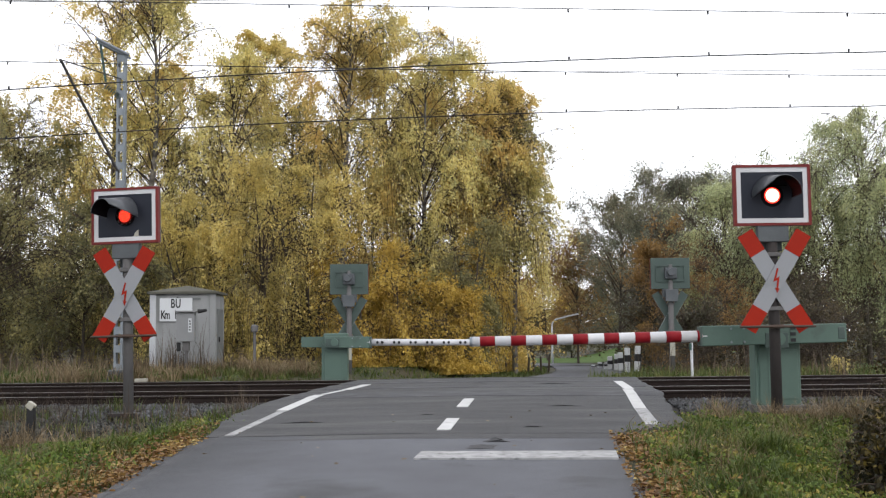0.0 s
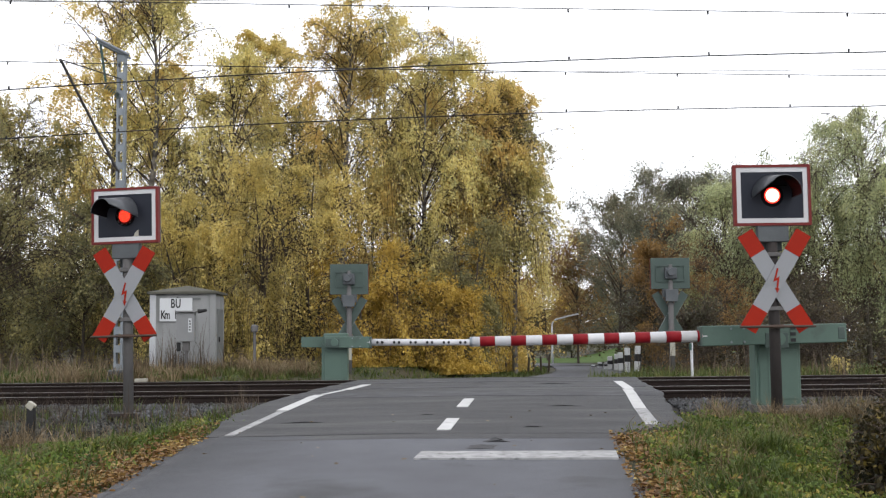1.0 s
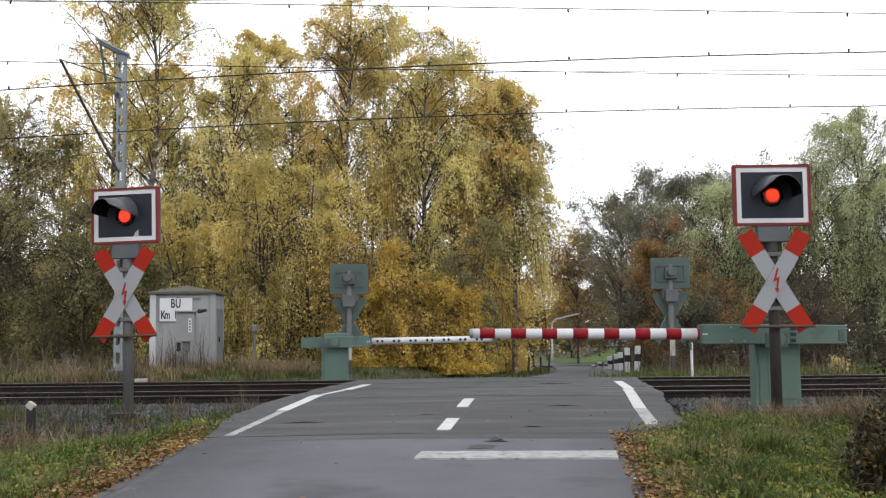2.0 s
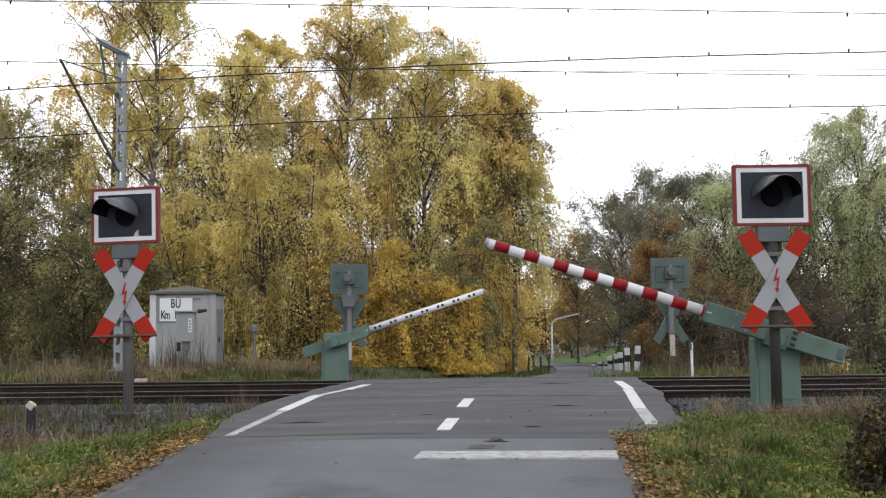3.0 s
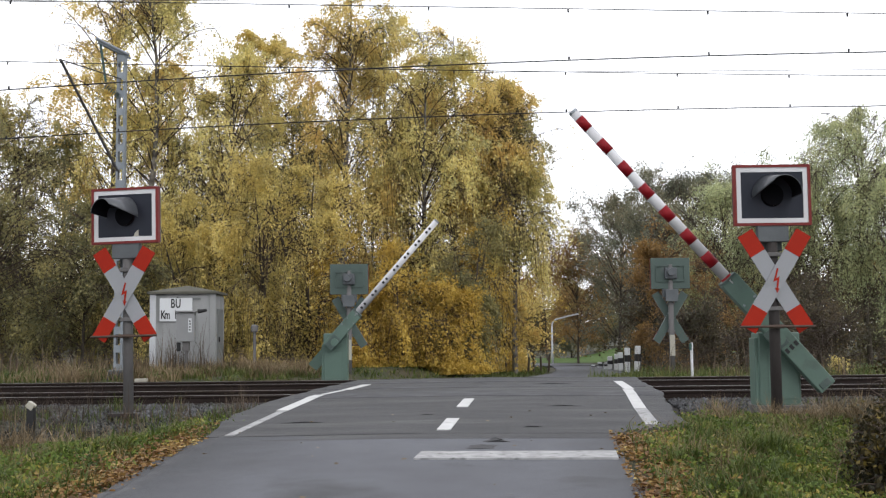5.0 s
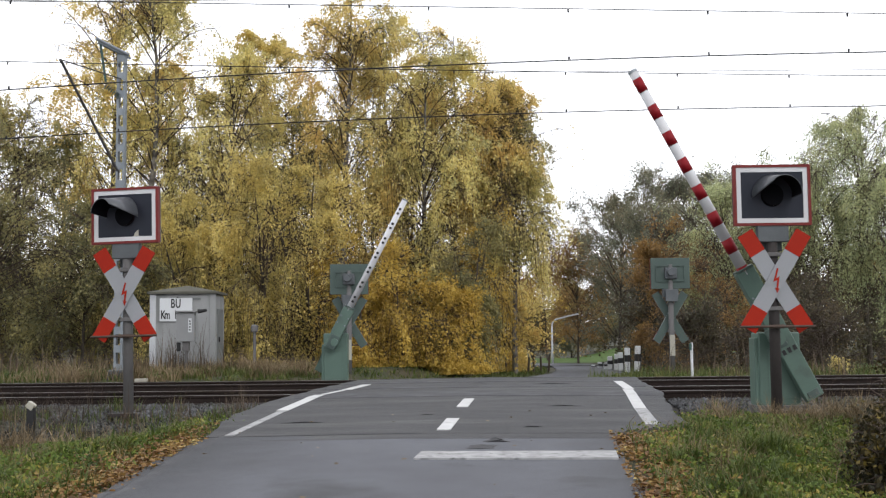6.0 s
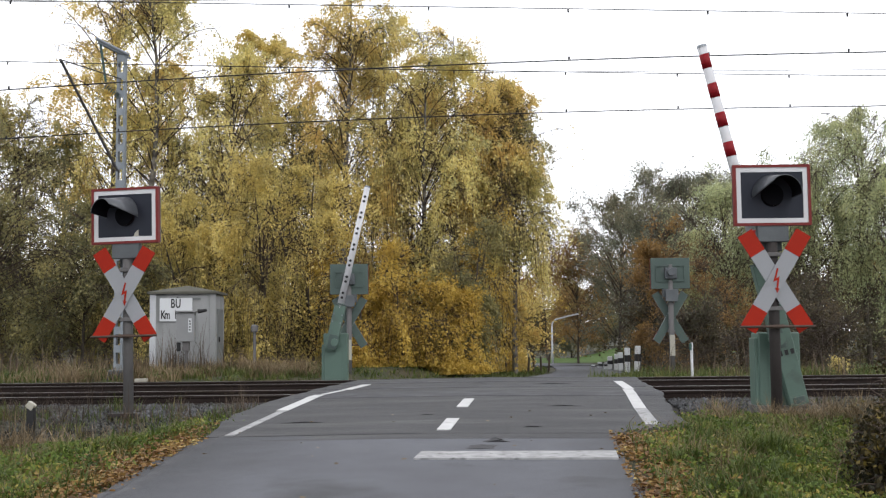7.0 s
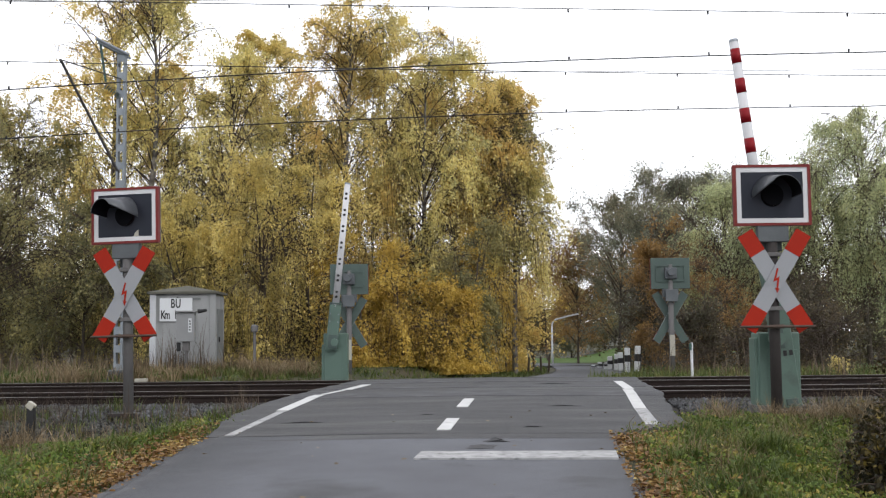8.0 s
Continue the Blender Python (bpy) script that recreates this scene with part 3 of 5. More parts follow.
# ---- the crossing's equipment ----
def signal(m, yaw, label, tint=None, labelled=False, post=M_POST, rim=(30, 150)):
    """Light signal over a diagonal cross on a post; its face looks along -y. Origin at the foot of the post. Returns
    the moving flaps, added to dim the lamp.
    """
    t = thing("crossing_signal", m, label, "crossing signal", "light signals of the crossing")
    lamp_z, cross_z = 2.78, 1.68
    bm = rod(B(), (0, 0.05, -0.25), (0, 0.05, 3.0), 0.070, 0.066, 20)
    box(bm, (0, 0.05, 0.02), (0.26, 0.26, 0.03), None, 0.006)
    part("post", bm, post, t, "weathered steel post", True)
    p = part("panel", box(B(), (0, 0, lamp_z), (0.80, 0.05, 0.60), None, 0.01), M_PANEL, t, "dark contrast panel")

    def ring(w, h, iw, ih, y0, y1):
        bm = B()
        for c, s in (((0, 0, (h + ih) / 4), (w, 1, (h - ih) / 2)), ((0, 0, -(h + ih) / 4), (w, 1, (h - ih) / 2)),
                     (((w + iw) / 4, 0, 0), ((w - iw) / 2, 1, ih)), ((-(w + iw) / 4, 0, 0), ((w - iw) / 2, 1, ih))):
            box(bm, (c[0], (y0 + y1) / 2, c[2] + lamp_z), (s[0], y1 - y0, s[2]))
        return bm
    part("white_border", ring(0.92, 0.72, 0.795, 0.595, -0.034, 0.02), M_WHITE, p, "off-white border strip")
    part("red_border", ring(0.985, 0.785, 0.915, 0.715, -0.045, 0.03), M_EDGE_RED, p, "faded red edge")
    back = B()
    box(back, (0, 0.05, lamp_z), (0.975, 0.05, 0.775), None, 0.008)
    part("back_plate", back, M_GREEN_DARK, t, "green painted back plate")
    bx = B()
    for zz in (-0.19, 0.19):
        box(bx, (0, 0.088, lamp_z + zz), (0.72, 0.035, 0.035))
    for xx in (-0.36, 0.36):
        box(bx, (xx, 0.088, lamp_z), (0.035, 0.034, 0.38))
    part("back_frame", bx, M_GREEN_DARK, t, "green stiffening frame")
    bh = box(B(), (0, 0.12, lamp_z), (0.30, 0.12, 0.28), None, 0.02)
    rod(bh, (0.02, 0.16, lamp_z + 0.02), (0.02, 0.32, lamp_z + 0.02), 0.10, 0.085, 16)
    part("lamp_housing", bh, M_BOX, t, "grey lamp housing")
    bb = box(B(), (0, 0.02, 2.30), (0.40, 0.10, 0.24), None, 0.01)
    box(bb, (0, 0.16, 2.22), (0.30, 0.10, 0.30), None, 0.01)
    part("connection_box", bb, M_BOX, t, "grey steel connection box")
    # cross
    for s in (-1, 1):
        rot = pose(0, 0, cross_z, 0, s * 31.3, 0)
        arm = part("cross_arm", box(B(), (0, -0.06 - 0.012 * s, 0), (0.21, 0.012, 1.43)), M_CROSS_WHITE, t, "greyish white cross arm", m=rot)
        for e in (-1, 1):
            part("red_end", box(B(), (0, -0.0625 - 0.012 * s, e * 0.564), (0.212, 0.015, 0.304)), M_CROSS_RED, arm, "orange-red reflective end")
        part("arm_back", box(B(), (0, -0.048 - 0.012 * s, 0), (0.20, 0.008, 1.42)), M_GREEN_DARK, arm, "green painted back of the arm")
    z0 = cross_z
    part("lightning_arrow", prism(B(), [(0.015, z0 + 0.16), (0.035, z0 + 0.155), (0.0, z0 + 0.03), (0.045, z0 + 0.055), (0.022, z0 - 0.10), (0.04, z0 - 0.095), (0.008, z0 - 0.16), (-0.015, z0 - 0.085), (0.003, z0 - 0.093), (0.015, z0 + 0.01), (-0.035, z0 - 0.015)], -0.086, -0.0785), M_CROSS_RED, t, "red lightning arrow")
    bm = rod(B(), (-0.48, -0.095, 1.10), (0.48, -0.095, 1.10), 0.016, None, 10)
    box(bm, (0, -0.045, 1.10), (0.17, 0.10, 0.05), None, 0.005)
    part("crossbar", bm, M_RUST, t, "thin rusty crossbar")
    for zz in (2.02, 1.33):
        part("clamp", box(B(), (0, 0.01, zz), (0.19, 0.12, 0.05), None, 0.006), M_POST, t)
    # lamp, turned by yaw about the lens
    turn = pose(0, -0.03, lamp_z - 0.005, 0, 0, yaw)
    face = pose(0, -0.03, lamp_z - 0.005, 0, 0, yaw * 0.25)
    lamp = part("lens", rod(B(), (0, -0.004, 0), (0, -0.012, 0), 0.104, 0.100, 32), M_LAMP_RIM, t, "round red lamp lens", m=face)
    part("lamp_core", rod(B(), (0, -0.010, 0), (0, -0.017, 0), 0.088, 0.084, 32), M_LAMP, lamp, "glowing lamp core")
    # a tapered half tube as hood, its free rim cut back on one side
    bm = B()
    prev = None
    k = 30
    for i in range(k + 1):
        f = i / k
        ab, ar = radians(-6 + 192 * f), radians(rim[0] + (rim[1] - rim[0]) * f)
        cur = [bm.verts.new((r * math.cos(a), yy, r * math.sin(a) - 0.005)) for r, yy, a in ((0.272, 0.0, ab), (0.218, -0.42, ar), (0.211, -0.42, ar), (0.265, 0.0, ab))]
        if prev:
            for j in range(4):
                bm.faces.new((prev[j], cur[j], cur[(j + 1) % 4], prev[(j + 1) % 4]))
        else:
            bm.faces.new(cur)
        prev = cur
    bm.faces.new(prev[::-1])
    bmesh.ops.recalc_face_normals(bm, faces=bm.faces)
    hood = part("hood", bm, M_HOOD, t, "black half-round hood", True, m=turn)
    # Near-black inner skin: colours in the shade inside the grey hood.
    bm = B()
    prev = None
    for i in range(k + 1):
        f = 0.01 + 0.98 * i / k
        ab, ar = radians(-6 + 192 * f), radians(rim[0] + (rim[1] - rim[0]) * f)
        cur = [bm.verts.new((r * math.cos(a), yy, r * math.sin(a) - 0.005)) for r, yy, a in ((0.262, -0.004, ab), (0.208, -0.416, ar))]
        if prev:
            bm.faces.new((prev[0], cur[0], cur[1], prev[1]))
        prev = cur
    part("hood_inner_shade", bm, M_UNLIT_BLACK, hood, "black inner skin for the shade under the hood", True)
    # Black disc added round the lens for the shade beneath the hood.
    part("hood_shade_disc", rod(B(), (0, 0.012, lamp_z - 0.005), (0, -0.0285, lamp_z - 0.005), 0.15, 0.145, 32), M_UNLIT_BLACK, p, "black disc for the shade round the lamp")
    # flaps added in place of switching the lamp, hinged above the lens: open they lie under the hood, closed they hang
    # before the lens
    flaps = []
    for nm, mat, off, lab in (("dim_aid", tint or M_FILTER, -0.021, "added dark red glass filter that dims the lamp"), ("deep_dim_aid", M_FILTER_DEEP, -0.025, "added deep red glass filter that dims the lamp further"), ("lamp_off_aid", M_UNLIT_BLACK, -0.030, "added black shutter that stands for the lamp off")):
        bm = prism(B(), [(0.138 * math.sin(a * math.pi / 12), -0.135 - 0.138 * math.cos(a * math.pi / 12)) for a in range(24)], -0.0015, 0.002)
        flaps.append((part(nm, bm, mat, t, lab), face @ pose(0, off, 0.136 + (0.006 if nm == "lamp_off_aid" else 0))))
    if tint is None and not labelled:
        part("sticker", prism(B(), [(0.12, lamp_z - 0.30), (0.20, lamp_z - 0.29), (0.195, lamp_z - 0.20), (0.15, lamp_z - 0.24)], -0.030, -0.0255), M_LABEL, t, "torn pale sticker")
    if labelled:
        part("label_plate", box(B(), (0, 0.135, 0.98), (0.13, 0.012, 0.52), None, 0.003), M_LABEL, t, "pale label plate")
    # bracket frame at the foot
    bm = B()
    for xx in (-0.19, 0.14):
        box(bm, (xx, -0.12, -0.16), (0.06, 0.05, 0.36), None, 0.005)
    box(bm, (-0.02, -0.12, 0.02), (0.42, 0.07, 0.05), None, 0.006)
    part("foot_bracket", bm, M_POST_DARK, t, "dark rusty foot bracket")
    return flaps


def barrier(m, side, length, banded, label, lift_arm=0.0):
    """A half barrier: green drive and swinging boom that points along side * x. Origin on the ground under the pivot. Returns the boom."""
    t = thing("barrier", m, label, "barrier", "half barriers of the crossing")
    h = 0.955 - lift_arm
    bw, hx = (0.56, 0.065) if banded else (0.53, 0.0)
    bm = box(B(), (hx, 0.12, 0.49 if banded else 0.575), (bw, 0.36, 0.98 if banded else 1.15), None, 0.02)
    part("drive_housing", bm, M_GREEN, t, "green sheet steel housing")
    part("service_door", box(B(), (hx - 0.04 * side, -0.066, 0.42), (0.40, 0.012, 0.66), None, 0.004), M_GREEN, t)
    part("side_cover", box(B(), (hx - bw / 2 - 0.02, 0.10, 0.46), (0.05, 0.28, 0.90), None, 0.01), M_GREEN, t)
    part("base_plate", box(B(), (hx, 0.12, -0.09), (0.66, 0.46, 0.20), None, 0.01), M_POST, t, "concrete base")
    part("hub", rod(B(), (0, -0.30, h), (0, 0.14, h), 0.085, None, 20), M_GREEN, t)
    s = side
    bm = B()
    q = lift_arm
    if banded:
        prism(bm, [(s * -0.915, q - 0.125), (s * 1.005, q - 0.135), (s * 1.005, q + 0.135), (s * -0.915, q + 0.125)], -0.24, -0.09)
    else:
        prism(bm, [(s * -0.16, q - 0.125), (s * 0.83, q - 0.125), (s * 0.83, q + 0.125), (s * -0.16, q + 0.125)], -0.24, -0.09)
    bmesh.ops.bevel(bm, geom=list(bm.edges), offset=0.012, segments=2, profile=0.5, affect="EDGES")
    if not banded:
        tail = prism(B(), [(s * -0.74, q - 0.115), (s * 0.10, q - 0.125), (s * 0.10, q + 0.125), (s * -0.74, q + 0.115)], 0.33, 0.45)
    arm = part("boom_arm", bm, M_GREEN, t, "green box-section counterweight arm")
    if not banded:
        part("counterweight", tail, M_GREEN, arm)
        part("shaft", rod(B(), (0, -0.10, 0), (0, 0.40, 0), 0.06, None, 16), M_GREEN, arm)
    root = 0.935 if banded else 0.77
    tube = rod(B(), (s * root, -0.165, q), (s * length, -0.165, q), 0.076, 0.064, 28)
    part("boom_tube", tube, M_WHITE, arm, "white barrier boom", True)
    part("end_cap", rod(B(), (s * (length - 0.02), -0.165, q), (s * (length + 0.015), -0.165, q), 0.069, 0.06, 24), M_GALV, arm)
    part("flange", box(B(), (s * (root + 0.085), -0.165, q), (0.03, 0.19, 0.25), None, 0.006), M_GREEN_DARK, arm)

    def rad(d):
        return 0.076 + (0.064 - 0.076) * (d - root) / (length - root)
    if banded:
        d = length - 0.12
        while d > 1.0:
            d0 = max(d - 0.20, 1.0)
            part("red_band", rod(B(), (s * d, -0.165, q), (s * d0, -0.165, q), rad(d) + 0.002, rad(d0) + 0.002, 28), M_RED, arm, "red reflective band", True)
            d -= 0.413
    else:
        d = 1.0
        while d < length - 0.05:
            for e in (0.0, 0.107):
                if d + e < length - 0.03:
                    r = rad(d + e)
                    part("dark_stud", rod(B(), (s * (d + e), -0.165 - r + 0.006, q), (s * (d + e), -0.165 - r - 0.008, q), 0.031, 0.026, 12), M_BLACK, arm, "dark round stud")
            d += 0.363
    for xx in (0.45, 0.62):
        for zz in (-0.09, 0.09):
            part("bolt", rod(B(), (s * xx, -0.24, q + zz), (s * xx, -0.255, q + zz), 0.016, None, 8), M_GALV, arm)
    part("pivot_plate", box(B(), (s * 0.02, -0.247, -0.02), (0.30, 0.018, 0.20), None, 0.006), M_GREEN_DARK, arm)
    part("pivot_bolt", rod(B(), (0, -0.25, 0), (0, -0.285, 0), 0.045, None, 8), M_GREEN_DARK, arm)
    if banded:
        for zz in (-0.08, 0.0, 0.08):
            part("slot", box(B(), (s * -0.20, -0.243, q + zz), (0.07, 0.012, 0.045)), M_BLACK, arm)
        part("tail_weight", box(B(), (s * -0.845, -0.165, q), (0.09, 0.17, 0.16), None, 0.008), M_GREEN_DARK, arm)
    return arm, h


LEFT_FLAPS = signal(pose(-4.388, 15.5, 0.405, 0, -1.0, -9), -25, "light signal over a red and white diagonal cross, beside the track", rim=(36, 172))
RIGHT_FLAPS = signal(pose(4.222, 14.2, 0.44, 0, 0.0, 0), 7, "light signal over a red and white diagonal cross, before the barrier", M_FILTER_AMBER, post=M_POST_DARK, rim=(-6, 144))
signal(pose(-2.41, 28.5, 0.12, 0, 0, 180), 0, "light signal facing away, green-backed, behind the tracks", None, True)
signal(pose(5.70, 28.0, 0.16, 0, 0, 180), 0, "light signal facing away, green-backed, beside the far verge", None, True)
NEAR_ARM, NEAR_H = barrier(pose(4.433, 15.06, 0.484), -1, 4.075, True, "green half barrier with red and white boom", 0.059)
REAR_ARM, REAR_H = barrier(pose(-2.39, 24.66, 0.372), 1, 3.52, False, "green half barrier with white studded boom")


def mast():
    t = thing("catenary_mast", pose(-7.42, 25.5, 0.5), "galvanised lattice catenary mast with bracket arms", "catenary mast")
    bm = B()
    for sx in (-1, 1):
        for k in range(1):
            bmesh.ops.create_cube(bm, size=1.0, matrix=pose(sx * 0.075, 0, 3.78) @ Matrix.Diagonal((0.05, 0.16, 7.6, 1)))
    part("mast_body", bm, M_GALV, t, "blue-grey steel channels")
    for i in range(18):
        part("batten", box(B(), (0, -0.085, 0.3 + i * 0.42), (0.12, 0.012, 0.17)), M_GALV, t)
    part("foot", box(B(), (0, 0, 0.1), (0.42, 0.4, 0.3), None, 0.03), M_BOX, t, "grey foot")
    bm = rod(B(), (0.17, -0.06, 7.52), (-0.46, -0.5, 7.80), 0.04, None, 8)
    rod(bm, (0.17, 0.08, 7.47), (-0.46, -0.36, 7.74), 0.03, None, 8)
    part("top_arm", bm, M_GALV, t)
    bm = rod(B(), (-0.06, 0, 4.78), (-0.36, -3.1, 6.66), 0.03, None, 10)
    part("cantilever", bm, M_POST, t, "dark slanting cantilever tube")
    bm = rod(B(), (-0.36, -3.1, 6.66), (0.0, -0.1, 6.95), 0.014, None, 8)
    part("stay", bm, M_WIRE, t)
    bm = B()
    for i in range(7):
        rod(bm, (-0.06 - i * 0.04, -0.1 - 0.02 * i, 6.55 + i * 0.035), (-0.075 - i * 0.04, -0.105 - 0.02 * i, 6.563 + i * 0.035), 0.075, 0.04, 12)
    part("insulator", bm, M_INSUL, t, "green ribbed insulator")
    part("drop_rod", rod(B(), (-0.40, -0.35, 7.70), (-0.30, -0.25, 6.85), 0.03, None, 8), M_INSUL, t)


def wire(name, pts, r, label, droppers=()):
    t = thing(name, pose(0, 0, 0), label, "overhead wire", "overhead wires")
    cu = bpy.data.curves.new(name, "CURVE")
    cu.dimensions, cu.bevel_depth, cu.bevel_resolution = "3D", r, 2
    sp = cu.splines.new("POLY")
    sp.points.add(len(pts) - 1)
    for q, p_ in zip(sp.points, pts):
        q.co = (*p_, 1)
    cu.materials.append(M_WIRE)
    ob = new("strand", cu)
    ob.parent = t
    for x, y, z, up in droppers:
        part("clip", box(B(), (x, y, z + 0.03 * up), (0.03, 0.02, 0.07), None, 0.004), M_WIRE, t)


def wires():
    def run(y, f, x0=-40, x1=40):
        return [(x, y, f(x)) for x in np.linspace(x0, x1, 60)]
    def fb(x):
        return 5.985 + 0.0335 * (x - 0) - 0.0018 * x * x * (1 if abs(x) < 9 else 81 / (x * x))
    def fa(x):
        return 6.985 - 0.026 * x
    def fc(x):
        return 6.86 - 0.0272 * x + 0.0004 * x * x
    def fd(x):
        return 5.905 + 0.0275 * x - 0.0016 * x * x * (1 if abs(x) < 9 else 81 / (x * x))
    dn = [(-4.9 + 2.35 * i) for i in range(-3, 9)]
    df = [(-4.3 + 2.28 * i) for i in range(-3, 9)]
    wire("contact_wire", run(18.4, fb), 0.011, "dark contact wire over the near track", [(x, 18.4, fb(x), 1) for x in dn])
    wire("messenger_wire", run(18.4, fa), 0.008, "thin messenger wire over the near track", [(x, 18.4, fa(x), -1) for x in dn])
    wire("contact_wire", run(22.4, fd), 0.011, "dark contact wire over the far track", [(x, 22.4, fd(x), 1) for x in df])
    wire("messenger_wire", run(22.4, fc), 0.009, "thin messenger wire over the far track", [(x, 22.4, fc(x), -1) for x in df])
    wire("feeder_wire", run(18.9, lambda x: 7.28 - 0.003 * x), 0.006, "thin feeder wire high over the tracks")
    wire("feeder_wire", run(23.0, lambda x: 6.948 - 0.0035 * x, 0.6, 40), 0.006, "thin feeder wire high over the tracks")


def text_mesh(body, size, m, mat, parent, name="letter"):
    cu = bpy.data.curves.new(name, "FONT")
    cu.body, cu.size, cu.extrude, cu.align_x, cu.align_y = body, size, 0.002, "CENTER", "CENTER"
    cu.offset = 0.006
    tmp = bpy.data.objects.new(name, cu)
    scene.collection.objects.link(tmp)
    me = bpy.data.meshes.new_from_object(tmp.evaluated_get(bpy.context.evaluated_depsgraph_get()))
    bpy.data.objects.remove(tmp)
    me.materials.append(mat)
    ob = new(name, me)
    ob.parent = parent
    ob.matrix_basis = m
    return ob


def hut():
    t = thing("relay_hut", pose(-6.80, 29.7, 0.40, 0, 0, 2), "small grey concrete relay hut with low pitched roof", "hut")
    w, d, h = 1.66, 1.5, 2.19
    part("shell", box(B(), (0, 0, h / 2), (w, d, h), None, 0.05), M_CONCRETE, t, "stained pale concrete walls")
    for sx in (-1, 1):
        part("corner_rib", box(B(), (sx * (w / 2 - 0.06), -d / 2 - 0.012, h / 2), (0.16, 0.03, h - 0.02), None, 0.008), M_CONCRETE_PALE if sx < 0 else M_CONCRETE, t)
    bm = B()
    ww, dd = w / 2 + 0.08, d / 2 + 0.08
    lo = [bm.verts.new(q) for q in ((-ww, -dd, h), (ww, -dd, h), (ww, dd, h), (-ww, dd, h))]
    hi = [bm.verts.new((q.co.x, q.co.y, h + 0.06)) for q in lo]
    rg = [bm.verts.new((0.0, -0.15, h + 0.24)), bm.verts.new((0.0, 0.15, h + 0.24))]
    bm.faces.new(lo[::-1])
    for i in range(4):
        bm.faces.new((lo[i], lo[(i + 1) % 4], hi[(i + 1) % 4], hi[i]))
    bm.faces.new((hi[0], hi[1], rg[0]))
    bm.faces.new((hi[1], hi[2], rg[1], rg[0]))
    bm.faces.new((hi[2], hi[3], rg[1]))
    bm.faces.new((hi[3], hi[0], rg[0], rg[1]))
    part("roof", bm, M_ROOF, t, "mossy low hipped roof")
    dr = part("door", box(B(), (w / 2 + 0.012, 0.0, 0.95), (0.03, 0.8, 1.7), None, 0.006), M_GREY_DOOR, t, "grey-green steel door")
    part("handle", box(B(), (w / 2 + 0.04, -0.3, 1.0), (0.04, 0.04, 0.14)), M_BLACK, dr)
    for xx in (-0.30, 0.32):
        part("vent", box(B(), (xx, -d / 2 - 0.012, h - 0.13), (0.28, 0.03, 0.05), None, 0.005), M_GREY_DOOR, t)
    s = part("sign", box(B(), (-0.17, -d / 2 - 0.03, 1.78), (0.84, 0.025, 0.60), None, 0.003), M_SIGN, t, "white location sign")
    def letters(body, x, z, size, step):
        for k, ch in enumerate(body):
            if ch != " ":
                text_mesh(ch, size, pose(x + k * step, -d / 2 - 0.046, z, 90, 0, 0) @ Matrix.Diagonal((0.62, 1, 1, 1)), M_BLACK, s, "letter")
    letters("BÜ", -0.25, 1.93, 0.33, 0.135)
    letters("Km 1", -0.50, 1.64, 0.31, 0.108)
    # cabinet on a pole in front
    t = thing("equipment_box", pose(-6.37, 27.6, 0.5), "grey metal equipment box on a short pole", "equipment box")
    part("body", box(B(), (0, 0, 1.22), (0.44, 0.26, 0.72), None, 0.012), M_GREY_BOX, t)
    part("lid", box(B(), (0.02, -0.02, 1.60), (0.52, 0.34, 0.04), None, 0.008), M_GREY_BOX, t)
    part("plate", box(B(), (0.12, -0.134, 1.26), (0.08, 0.006, 0.34)), M_SIGN, t, "white plate with dark bars")
    for i in range(4):
        part("bar", box(B(), (0.12, -0.139, 1.15 + 0.07 * i), (0.035, 0.005, 0.04)), M_BLACK, t)
    bm = box(B(), (0, 0, 0.75), (0.16, 0.14, 0.24), None, 0.01)
    rod(bm, (0, 0, -0.2), (0, 0, 0.7), 0.035, None, 12)
    part("pole", bm, M_POST, t)
    bm = rod(B(), (0.30, -0.05, 1.60), (0.52, -0.05, 1.63), 0.06, 0.03, 14)
    part("lamp_hood", bm, M_BLACK, t)
    part("valve", rod(B(), (-0.18, -0.02, 0.62), (-0.18, -0.02, 0.84), 0.05, None, 12), M_BLACK, t)


